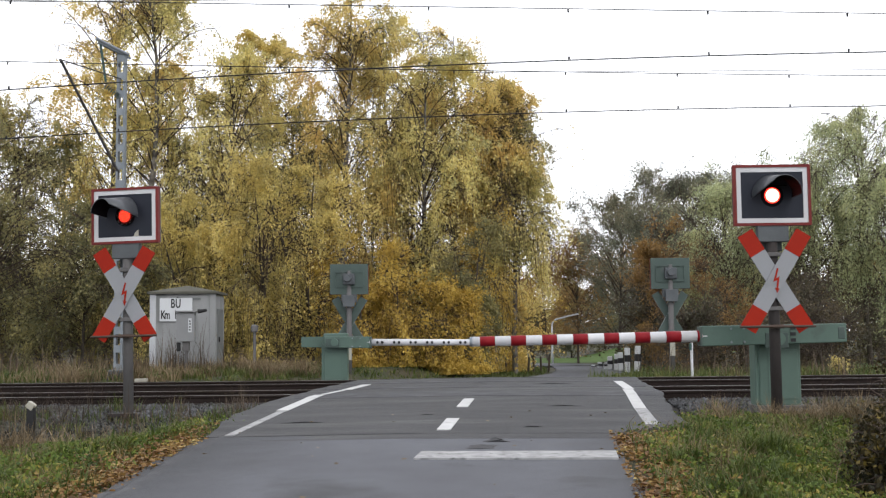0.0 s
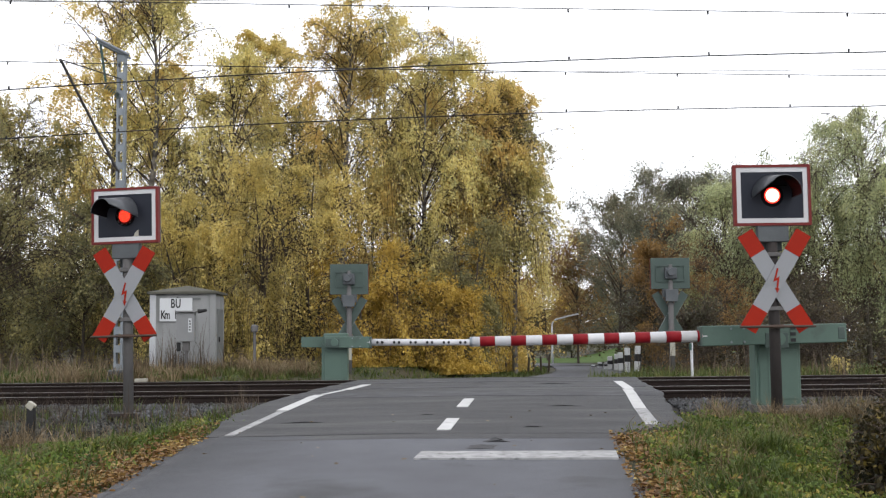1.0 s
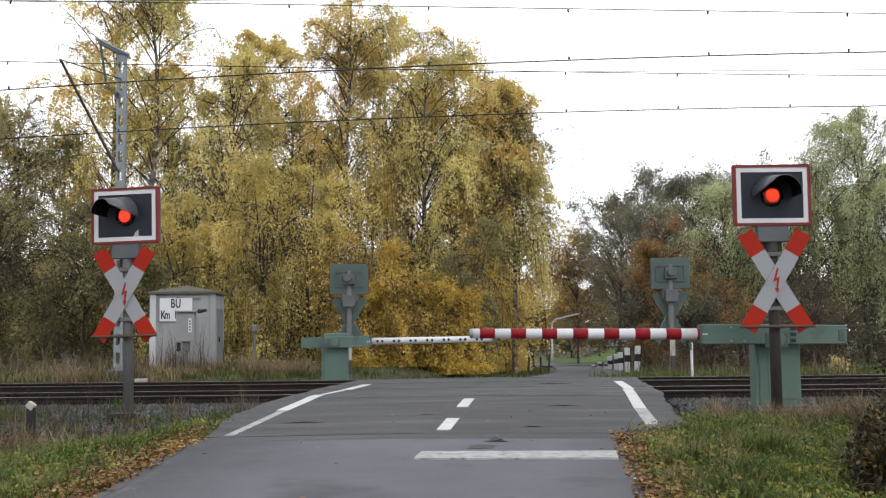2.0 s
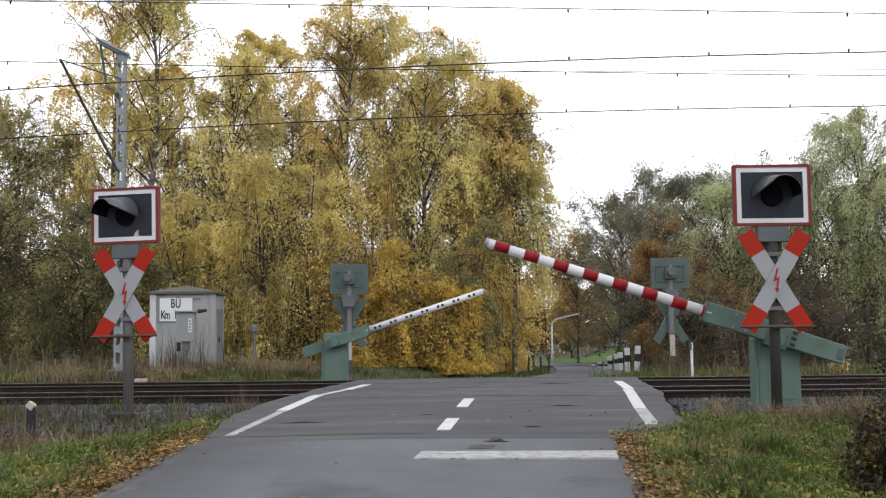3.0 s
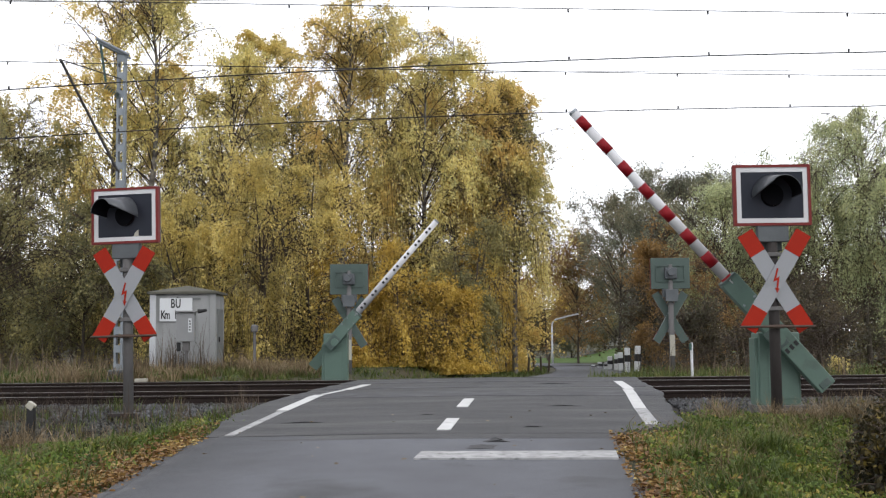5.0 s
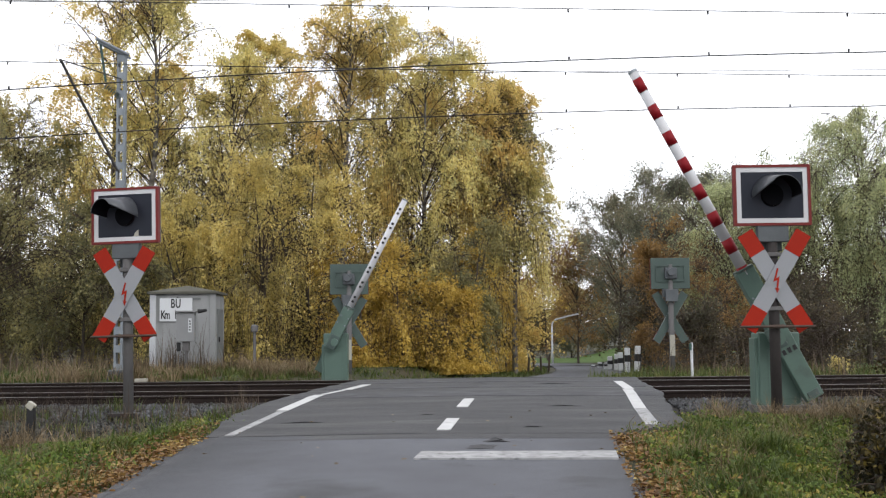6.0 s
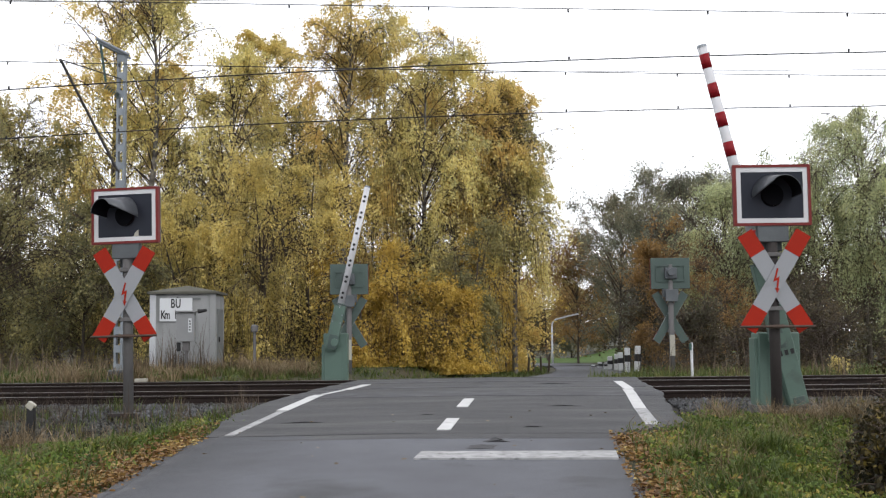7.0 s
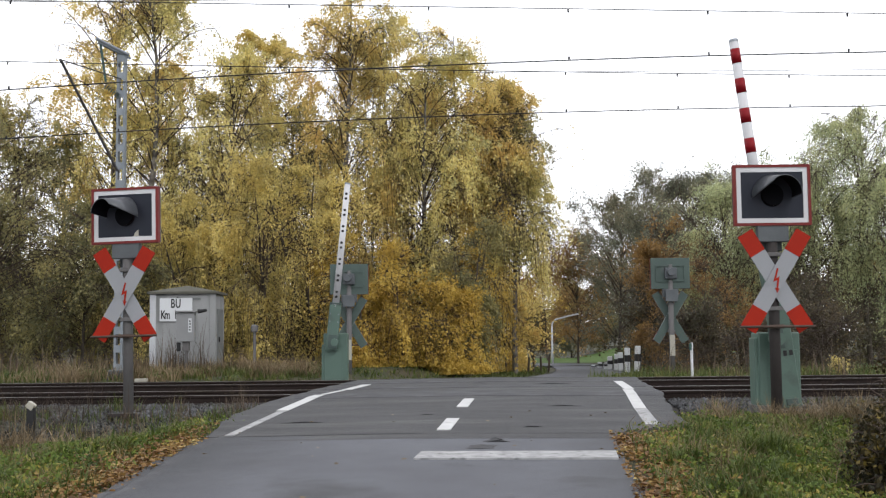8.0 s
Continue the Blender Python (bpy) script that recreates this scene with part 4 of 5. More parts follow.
def small_posts():
    t = thing("marker_post", pose(-4.85, 28.6, 0.45), "dark short post with a round head", "post")
    part("shaft", rod(B(), (0, 0, -0.1), (0, 0, 1.18), 0.04, None, 10), M_POST, t)
    part("head", box(B(), (0, 0, 1.22), (0.17, 0.14, 0.20), None, 0.04), M_POST, t)
    t = thing("marker_post", pose(5.58, 25.2, 0.40), "slim white marker post with a green cap", "post")
    part("shaft", rod(B(), (0, 0, -0.2), (0, 0, 0.83), 0.032, None, 12), M_WHITE, t)
    part("cap", box(B(), (-0.03, -0.02, 0.74), (0.06, 0.05, 0.16), None, 0.01), M_INSUL, t, "green tag")
    t = thing("marker_post", pose(-5.16, 14.0, 0.28), "short dark post with a tilted white cap", "post")
    part("shaft", box(B(), (0, 0, 0.1), (0.09, 0.09, 0.5), None, 0.01), M_BLACK, t)
    part("cap", box(B(), (0, -0.01, 0.37), (0.10, 0.08, 0.09), pose(0, 0, 0, 0, 35, 0), 0.012), M_LABEL, t, "tilted white cap")
    t = thing("sleeper_board", pose(-6.58, 24.3, 0.55, 0, 0, 3), "pale yellowish board lying beside the track", "board")
    part("plank", box(B(), (0, 0, 0), (0.26, 0.14, 0.07), None, 0.008), M_LABEL, t)
    for i, (x, y) in enumerate(((3.3, 44.0), (3.55, 44.5), (3.9, 45.0), (4.25, 45.6), (2.4, 43.5))):
        t = thing("fence_post", pose(x, y, ground_z(x, y), 0, 4 - 3 * (i % 3), 0), "short weathered wooden fence post in grass", "fence post", "fence posts by the lane")
        part("shaft", rod(B(), (0, 0, -0.2), (0, 0, 0.62 + 0.1 * (i % 2)), 0.045, 0.04, 8), M_TWIG, t)
    # guide posts along the lane beyond
    for i, (x, y, h) in enumerate(((6.71, 39, 0.98), (6.7, 41, 0.92), (6.94, 44, 0.76), (6.99, 45.5, 0.69), (7.03, 47.5, 0.6), (7.25, 50, 0.35), (7.36, 53, 0.33), (7.46, 56, 0.17))):
        z = ground_z(x, y)
        t = thing("guide_post", pose(x, y, z, 0, 0, 0) @ pose(0, 0, 0, 0, 3 - 2 * (i % 3), 0), "white guide post with black bands beside the lane", "guide post", "guide posts along the lane")
        part("body", box(B(), (0, 0, h / 2 - 0.1), (0.20, 0.10, h + 0.2), None, 0.02), M_SIGN, t)
        part("black_band", box(B(), (0, 0, h * 0.58), (0.206, 0.106, h * 0.26)), M_BLACK, t)
        part("edge_strip", box(B(), (0.115, 0, h * 0.5), (0.03, 0.102, h)), M_BLACK, t)
    # street lamp in the distance
    t = thing("street_lamp", pose(7.27, 75.0, -1.0), "pale grey street lamp with a curved arm", "street lamp")
    bm = rod(B(), (0, 0, -0.3), (0, 0, 2.9), 0.075, 0.06, 12)
    prev = Vector((0, 0, 2.9))
    for i in range(1, 7):
        a = radians(75 * i / 6)
        cur = Vector((0.5 * (1 - math.cos(a)), 0, 2.9 + 0.5 * math.sin(a)))
        rod(bm, prev, cur, 0.055, None, 10)
        prev = cur
    rod(bm, prev, prev + Vector((0.55, 0, 0.12)), 0.05, None, 10)
    part("pole", bm, M_SIGN, t, "", True)
    part("head", box(B(), prev + Vector((0.95, 0, 0.22)), (0.95, 0.22, 0.10), pose(0, 0, 0, 0, -12, 0), 0.03), M_SIGN, t)


# ---- plants ----
def tubes(paths, radii, sides):
    """Tapered tubes along paths (n, k, 3) with radii (n, k)."""
    n, k, _ = paths.shape
    d = np.gradient(paths, axis=1)
    d /= np.linalg.norm(d, axis=2, keepdims=True) + 1e-9
    ref = np.where(np.abs(d[..., 2:3]) > 0.9, np.array([1.0, 0, 0]), np.array([0, 0, 1.0]))
    u = np.cross(d, ref)
    u /= np.linalg.norm(u, axis=2, keepdims=True) + 1e-9
    w = np.cross(d, u)
    a = np.arange(sides) * 2 * np.pi / sides
    ring = u[:, :, None] * np.cos(a)[None, None, :, None] + w[:, :, None] * np.sin(a)[None, None, :, None]
    v = paths[:, :, None] + ring * radii[:, :, None, None]
    idx = np.arange(n * k * sides).reshape(n, k, sides)
    q = np.stack([idx[:, :-1], np.roll(idx, -1, 2)[:, :-1], np.roll(idx, -1, 2)[:, 1:], idx[:, 1:]], -1)
    return v.reshape(-1, 3), q.reshape(-1, 4)


def leaf_quads(c, size, rng, hang=0.0, aspect=0.7):
    n = len(c)
    u = rng.normal(0, 1, (n, 3))
    u[:, 2] -= hang
    u /= np.linalg.norm(u, axis=1, keepdims=True)
    r = rng.normal(0, 1, (n, 3))
    w = np.cross(u, r)
    w /= np.linalg.norm(w, axis=1, keepdims=True) + 1e-9
    s = (size * rng.uniform(0.6, 1.35, n))[:, None]
    v = np.stack([c - u * s * 0.5, c + w * s * 0.5 * aspect - u * s * 0.05, c + u * s * 0.5, c - w * s * 0.5 * aspect - u * s * 0.05], 1)
    f = np.arange(4 * n).reshape(n, 4)
    return v.reshape(-1, 3), f


def tree(name, x, y, height, spread, seed, leaf, bark, label, leaves=26000, size=0.10, limbs=44, twigs=12, droop=0.8, base=0.12,
         shape=0.45, twig_len=1.5, trunk_r=None, stems=1, jitter=0.13, category="tree", up=0.75, z=None, group="", clump=0.35, lean=0.05, weep=0.0, slim=0.6):
    rng = np.random.default_rng(seed)
    z = ground_z(x, y) - 0.05 if z is None else z
    t = thing(name, pose(x, y, z), label, category, group)
    k = 12
    hs = np.linspace(0, 1, k)
    trunks = []
    for i in range(stems):
        wob_ = np.cumsum(rng.normal(0, 0.02 * height / k * 3, (k, 2)), 0)
        tilt = rng.normal(0, lean if stems == 1 else 0.17, 2) * height
        hh = height * (1 if i == 0 else rng.uniform(0.75, 0.98))
        trunks.append(np.column_stack([wob_[:, 0] + tilt[0] * hs ** 1.3, wob_[:, 1] + tilt[1] * hs ** 1.3, hs * hh]))
    trunks = np.array(trunks)
    trunks -= trunks[:, :1]
    r0 = trunk_r or height * 0.011
    v, f = tubes(trunks, np.repeat((r0 * (1 - 0.93 * hs))[None], stems, 0), 9)
    mesh_np("trunk", v, f, bark, t, True)
    # limbs
    n = limbs
    hb = base + (0.97 - base) * rng.random(n) ** 0.85
    st = rng.integers(0, stems, n)
    p0 = np.stack([np.array([np.interp(h, hs, trunks[s][:, c]) for h, s in zip(hb, st)]) for c in range(3)], 1)
    az = np.arange(n) * 2.399 + rng.normal(0, 0.3, n)
    # widest at 'shape' of the height
    prof = np.where(hb < shape, 0.65 + 0.35 * (hb / shape), 1 - (np.maximum(hb - shape, 0) / (1.03 - shape)) ** 1.4)
    ln = spread * np.clip(np.nan_to_num(prof), 0.16, 1) * rng.uniform(0.7, 1.12, n)
    kk = 8
    tt = np.linspace(0, 1, kk)[None, :, None]
    out = np.stack([np.cos(az), np.sin(az), np.zeros(n)], 1)[:, None]
    rise = (up * rng.uniform(0.7, 1.3, n))[:, None, None]
    path = p0[:, None] + out * ln[:, None, None] * tt + np.array([0, 0, 1.0]) * ln[:, None, None] * (rise * tt - droop * 0.6 * tt ** 2.8 * (1.15 - 0.75 * hb[:, None, None]))
    path = path + np.cumsum(rng.normal(0, 0.045, (n, kk, 3)), 1) * ln[:, None, None] * 0.25 * tt
    rl = (0.07 * r0 + 0.0075 * ln)[:, None] * (1 - 0.85 * tt[..., 0])
    v1, f1 = tubes(path, rl, 5)
    # twigs
    m_ = n * twigs
    li = np.repeat(np.arange(n), twigs)
    s = rng.uniform(0.18, 1.0, m_)
    pos = s * (kk - 1)
    i0 = np.minimum(pos.astype(int), kk - 2)
    fr = (pos - i0)[:, None]
    q0 = path[li, i0] * (1 - fr) + path[li, i0 + 1] * fr
    dirn = rng.normal(0, 1, (m_, 3)) * np.array([1, 1, 0.5]) + out[li, 0] * 0.7
    dirn /= np.linalg.norm(dirn, axis=1, keepdims=True)
    tl = twig_len * rng.uniform(0.35, 1.2, m_) * (1.2 - 0.65 * hb[li])
    dr = (droop * (1.45 - 0.95 * hb[li] * (1 - 0.6 * weep)) * rng.uniform(0.6, 1.25, m_))[:, None, None]
    dirn[:, 2] += 0.9 * hb[li] * (1 - weep)
    kt = 5
    t5 = np.linspace(0, 1, kt)[None, :, None]
    tw = q0[:, None] + dirn[:, None] * tl[:, None, None] * t5 * (1 - 0.42 * np.minimum(dr, 1.4) * t5) + np.array([0, 0, -1.0]) * tl[:, None, None] * dr * t5 ** 1.7 * 1.0
    tw[..., 2] = np.maximum(tw[..., 2], 0.15)
    v2, f2 = tubes(tw, np.repeat(np.linspace(0.009, 0.003, kt)[None], m_, 0), 3)
    mesh_np("branchwork", np.concatenate([v1, v2]), np.concatenate([f1, f2 + len(v1)]), M_TWIG, t)
    # leaves along the twigs, some twigs bare
    wgt = rng.random(m_) ** 1.9 * (0.35 + tl)
    wgt *= (0.12 + rng.random(n) ** 1.5)[li]
    mass = np.array([noise.noise(Vector(q) * 0.62 + Vector((x, y, seed))) for q in tw[:, 3]])
    wgt *= np.clip(0.5 + 2.6 * clump * mass, 0.04, 2.0) ** 1.6
    wgt /= wgt.sum()
    ti = rng.choice(m_, leaves, p=wgt)
    ps = np.clip((np.floor(rng.random(leaves) ** 0.8 * 7) + 0.5) / 7 + rng.normal(0, 0.045, leaves), 0, 1) * (kt - 1)
    j0 = np.minimum(ps.astype(int), kt - 2)
    fr = (ps - j0)[:, None]
    c = tw[ti, j0] * (1 - fr) + tw[ti, j0 + 1] * fr + rng.normal(0, jitter, (leaves, 3)) * np.array([1, 1, 1.3])
    c[:, 2] = np.maximum(c[:, 2], 0.08)
    v3, f3 = leaf_quads(c, size, rng, droop * 0.7, slim)
    mesh_np("crown", v3, f3, leaf, t)
    return t


def woods():
    gb = "golden birches behind the tracks"
    B_, G_, O_, Y_ = M_LEAF_BIRCH, M_LEAF_GOLD, M_LEAF_OLIVE, M_LEAF_YELLOW
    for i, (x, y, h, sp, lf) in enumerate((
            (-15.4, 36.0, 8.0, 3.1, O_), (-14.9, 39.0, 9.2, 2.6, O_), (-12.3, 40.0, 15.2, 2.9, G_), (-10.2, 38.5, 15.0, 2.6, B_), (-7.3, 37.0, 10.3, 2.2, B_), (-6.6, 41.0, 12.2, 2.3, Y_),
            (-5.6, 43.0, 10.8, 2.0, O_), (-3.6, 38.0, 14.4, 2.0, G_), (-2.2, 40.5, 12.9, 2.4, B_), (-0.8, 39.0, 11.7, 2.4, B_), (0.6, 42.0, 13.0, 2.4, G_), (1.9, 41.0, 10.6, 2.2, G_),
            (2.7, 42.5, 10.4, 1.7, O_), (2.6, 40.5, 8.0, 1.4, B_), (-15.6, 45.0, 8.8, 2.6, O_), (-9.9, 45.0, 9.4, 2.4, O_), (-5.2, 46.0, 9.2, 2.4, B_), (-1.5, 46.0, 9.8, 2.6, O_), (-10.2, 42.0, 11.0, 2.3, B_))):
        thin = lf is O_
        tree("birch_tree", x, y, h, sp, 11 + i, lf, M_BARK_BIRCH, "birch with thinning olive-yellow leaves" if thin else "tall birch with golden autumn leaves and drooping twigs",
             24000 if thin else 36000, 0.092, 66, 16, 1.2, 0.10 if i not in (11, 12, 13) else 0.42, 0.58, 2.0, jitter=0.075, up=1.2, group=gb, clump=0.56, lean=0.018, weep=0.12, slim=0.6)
    for i, (x, y, h, sp) in enumerate(((-14.0, 34.5, 5.6, 2.6), (-11.4, 35, 5.0, 2.4))):
        tree("birch_tree", x, y, h, sp, 33 + i, M_LEAF_MOSS, M_BARK, "young birch with thinning olive-yellow leaves", 16000, 0.085, 50, 14, 0.75, 0.1, 0.4, 1.2, jitter=0.09, group=gb, clump=0.5)
    for i, (x, y, h, sp) in enumerate(((-2.5, 32.5, 4.0, 1.0), (-1.2, 33, 3.7, 1.1), (0.0, 33.5, 2.9, 1.0), (-5.6, 34, 6.6, 1.9), (-4.1, 34.5, 7.4, 1.9), (0.5, 34.5, 4.8, 1.1), (-7.8, 35, 5.6, 2.1), (0.8, 37.5, 6.0, 1.2), (-9.6, 35, 4.6, 1.9))):
        lf = (M_LEAF_AMBER, M_LEAF_AMBER, M_LEAF_AMBER, M_LEAF_YELLOW, M_LEAF_YELLOW, M_LEAF_MOSS, M_LEAF_YELLOW, M_LEAF_AMBER, M_LEAF_MOSS)[i]
        tree("shrub", x, y, h, sp, 51 + i, lf, M_BARK, "dense autumn shrub with amber leaves at the wood's edge" if lf is not M_LEAF_MOSS else "olive-green shrub at the wood's edge",
             20000, 0.08, 40, 14, 1.0 if h < 5 else 1.35, 0.06, 0.4, 1.1 if h < 5 else 1.7, stems=3, category="shrub", jitter=0.08)
    for i in range(11):
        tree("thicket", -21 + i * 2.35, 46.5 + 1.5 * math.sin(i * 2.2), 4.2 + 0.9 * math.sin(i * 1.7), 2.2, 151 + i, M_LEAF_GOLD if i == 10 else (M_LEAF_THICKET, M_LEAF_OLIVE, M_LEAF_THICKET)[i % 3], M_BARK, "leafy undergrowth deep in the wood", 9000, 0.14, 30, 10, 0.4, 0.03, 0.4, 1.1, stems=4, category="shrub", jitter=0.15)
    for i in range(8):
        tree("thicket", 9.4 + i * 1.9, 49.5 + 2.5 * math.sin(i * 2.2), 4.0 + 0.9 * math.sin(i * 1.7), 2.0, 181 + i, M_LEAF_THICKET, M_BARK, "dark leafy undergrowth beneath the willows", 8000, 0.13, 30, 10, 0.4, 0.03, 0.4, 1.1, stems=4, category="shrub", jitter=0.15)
    # beyond the lane
    for i, (x, y, h, sp) in enumerate(((11.3, 72, 10.4, 3.8), (13.9, 76, 11.9, 4.6), (9.6, 80, 8.6, 3.0), (17.6, 74, 11.4, 4.4), (12.6, 66, 8.6, 3.2))):
        tree("broadleaf_tree", x, y, h, sp, 71 + i, (M_LEAF_DARK, M_LEAF_DARK, M_LEAF_RUST, M_LEAF_DARK, M_LEAF_DARK)[i], M_BARK, "broadleaf tree with dull brownish green leaves", 24000, 0.12, 64, 14, 0.25, 0.10, 0.45, 1.7, jitter=0.16, up=1.2)
    for i, (x, y, h, sp) in enumerate(((10.8, 43, 6.9, 2.6), (13.2, 40, 7.7, 2.8), (16.0, 42, 9.8, 3.2), (12.8, 48, 8.4, 3.0), (18.6, 41, 10.2, 3.0), (15.4, 38.5, 6.9, 2.4), (12.0, 38.5, 6.0, 2.1))):
        tree("willow_tree", x, y, h, sp, 81 + i, M_LEAF_WILLOW, M_BARK, "grey-green willow with hanging twigs", 27000, 0.085, 56, 18, 1.15, 0.34, 0.55, 1.7, jitter=0.08, up=1.15, clump=0.55, lean=0.03, weep=0.4, slim=0.45)
    for i, (x, y, h, sp) in enumerate(((9.0, 45.5, 6.0, 1.6), (10.6, 47.0, 5.4, 1.7))):
        tree("broadleaf_tree", x, y, h, sp, 241 + i, M_LEAF_RUST, M_BARK, "small broadleaf tree with rust-brown leaves", 15000, 0.1, 46, 14, 0.4, 0.08, 0.45, 1.2, jitter=0.1, clump=0.5)
    for i, (x, y, h, sp) in enumerate(((8.6, 37, 3.6, 1.5), (10.8, 34.5, 2.9, 1.5), (11.6, 37.5, 3.3, 1.6), (7.6, 33.5, 2.0, 1.1), (17.8, 36.5, 3.6, 1.8), (9.6, 50, 4.0, 1.8), (10.8, 56, 4.2, 2.2), (15.0, 47, 3.4, 1.8), (17.4, 46, 3.4, 1.8), (8.6, 30.5, 1.5, 1.0), (10.4, 31, 1.9, 1.2), (13.0, 30, 1.6, 1.1))):
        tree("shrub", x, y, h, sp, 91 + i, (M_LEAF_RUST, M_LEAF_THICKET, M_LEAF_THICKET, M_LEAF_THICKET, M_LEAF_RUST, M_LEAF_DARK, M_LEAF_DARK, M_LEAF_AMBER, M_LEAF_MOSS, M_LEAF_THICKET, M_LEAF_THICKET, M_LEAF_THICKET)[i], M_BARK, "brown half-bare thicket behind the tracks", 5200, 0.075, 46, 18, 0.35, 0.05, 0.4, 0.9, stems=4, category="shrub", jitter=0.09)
    for i in range(16):
        x = -34 + i * 5.2
        tree("broadleaf_tree", x, 112 + 7 * math.sin(i * 2.1), 9.0 + 2.5 * math.sin(i * 1.3), 4.4, 111 + i, (M_LEAF_OLIVE, M_LEAF_DARK, M_LEAF_RUST)[i % 3], M_BARK,
             "distant autumn tree with olive-brown leaves", 9000, 0.26, 34, 10, 0.3, 0.1, 0.45, 1.8, jitter=0.35, group="distant tree line")
    for i in range(9):
        tree("thicket", -6 + i * 3.6, 106 + 1.5 * math.sin(i * 2.4), 3.8 + 0.8 * math.sin(i * 1.9), 2.6, 221 + i, (M_LEAF_MOSS, M_LEAF_THICKET, M_LEAF_DARK)[i % 3], M_BARK, "distant dark hedge behind the meadow", 5000, 0.24, 26, 9, 0.3, 0.02, 0.35, 1.2, stems=4, category="hedge", jitter=0.3)
    for i, (x, y, h) in enumerate(((-0.5, 66, 6.5), (2.5, 70, 8.0), (4.6, 92, 9.0), (8.8, 95, 8.0))):
        tree("broadleaf_tree", x, y, h, 2.3, 171 + i, (M_LEAF_GOLD, M_LEAF_AMBER)[i % 2], M_BARK, "slender autumn tree beside the lane", 8000, 0.15, 36, 12, 0.4, 0.2, 0.5, 1.4, jitter=0.15)
    tree("shrub", 9.7, 27.2, 0.5, 0.28, 202, M_LEAF_YELLOW, M_BARK, "small bright yellow-green shrub behind the tracks", 900, 0.06, 16, 8, 0.4, 0.05, 0.5, 0.25, trunk_r=0.012, stems=3, category="shrub", jitter=0.04)
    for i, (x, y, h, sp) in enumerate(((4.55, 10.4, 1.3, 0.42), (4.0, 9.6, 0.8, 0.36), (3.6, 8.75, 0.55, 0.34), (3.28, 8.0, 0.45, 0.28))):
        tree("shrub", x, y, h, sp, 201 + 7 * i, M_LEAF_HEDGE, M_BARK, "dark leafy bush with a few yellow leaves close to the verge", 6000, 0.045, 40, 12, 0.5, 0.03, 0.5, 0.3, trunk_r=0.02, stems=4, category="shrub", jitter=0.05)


def blades(name, spots, height, mat, label, seed, width=0.012, lean=0.5, category="grass"):
    """Bent grass blades at spots (n, 3)."""
    rng = np.random.default_rng(seed)
    n = len(spots)
    a = rng.uniform(0, 6.283, n)
    d = np.stack([np.cos(a), np.sin(a), np.zeros(n)], 1)
    s = np.stack([-np.sin(a), np.cos(a), np.zeros(n)], 1)
    tuft = np.array([noise.noise((q[0] * 2.3, q[1] * 2.3, seed * 1.7)) for q in spots])
    h = height * rng.uniform(0.45, 1.25, n) * np.clip(0.85 + 1.5 * tuft, 0.25, 1.8)
    le = lean * rng.uniform(0.2, 1.2, n)
    w = width * rng.uniform(0.6, 1.3, n)
    up = np.array([0, 0, 1.0])
    rows = []
    for t, k in ((0, 1.0), (0.55, 0.8), (1.0, 0.15)):
        c = spots + up * (h * t * (1 - 0.25 * le * t))[:, None] + d * (h * le * t * t)[:, None]
        rows += [c - s * (w * k / 2)[:, None], c + s * (w * k / 2)[:, None]]
    v = np.stack(rows, 1).reshape(-1, 3)
    b = 6 * np.arange(n)[:, None]
    f = np.concatenate([b + np.array([0, 1, 3, 2]), b + np.array([2, 3, 5, 4])], 0)
    tagged(mesh_np(name, v, f, mat), label, category, kind="stuff")


def scatter(n, x0, x1, y0, y1, keep, seed):
    rng = np.random.default_rng(seed)
    out = []
    while len(out) < n:
        x, y = rng.uniform(x0, x1), rng.uniform(y0, y1)
        if rng.random() < keep(x, y):
            out.append((x, y, ground_z(x, y) - 0.01))
    return np.array(out)


def patchy(x, y, s, k):
    return min(1.0, max(0.0, 0.5 + 1.6 * noise.noise((x * s, y * s, k))))


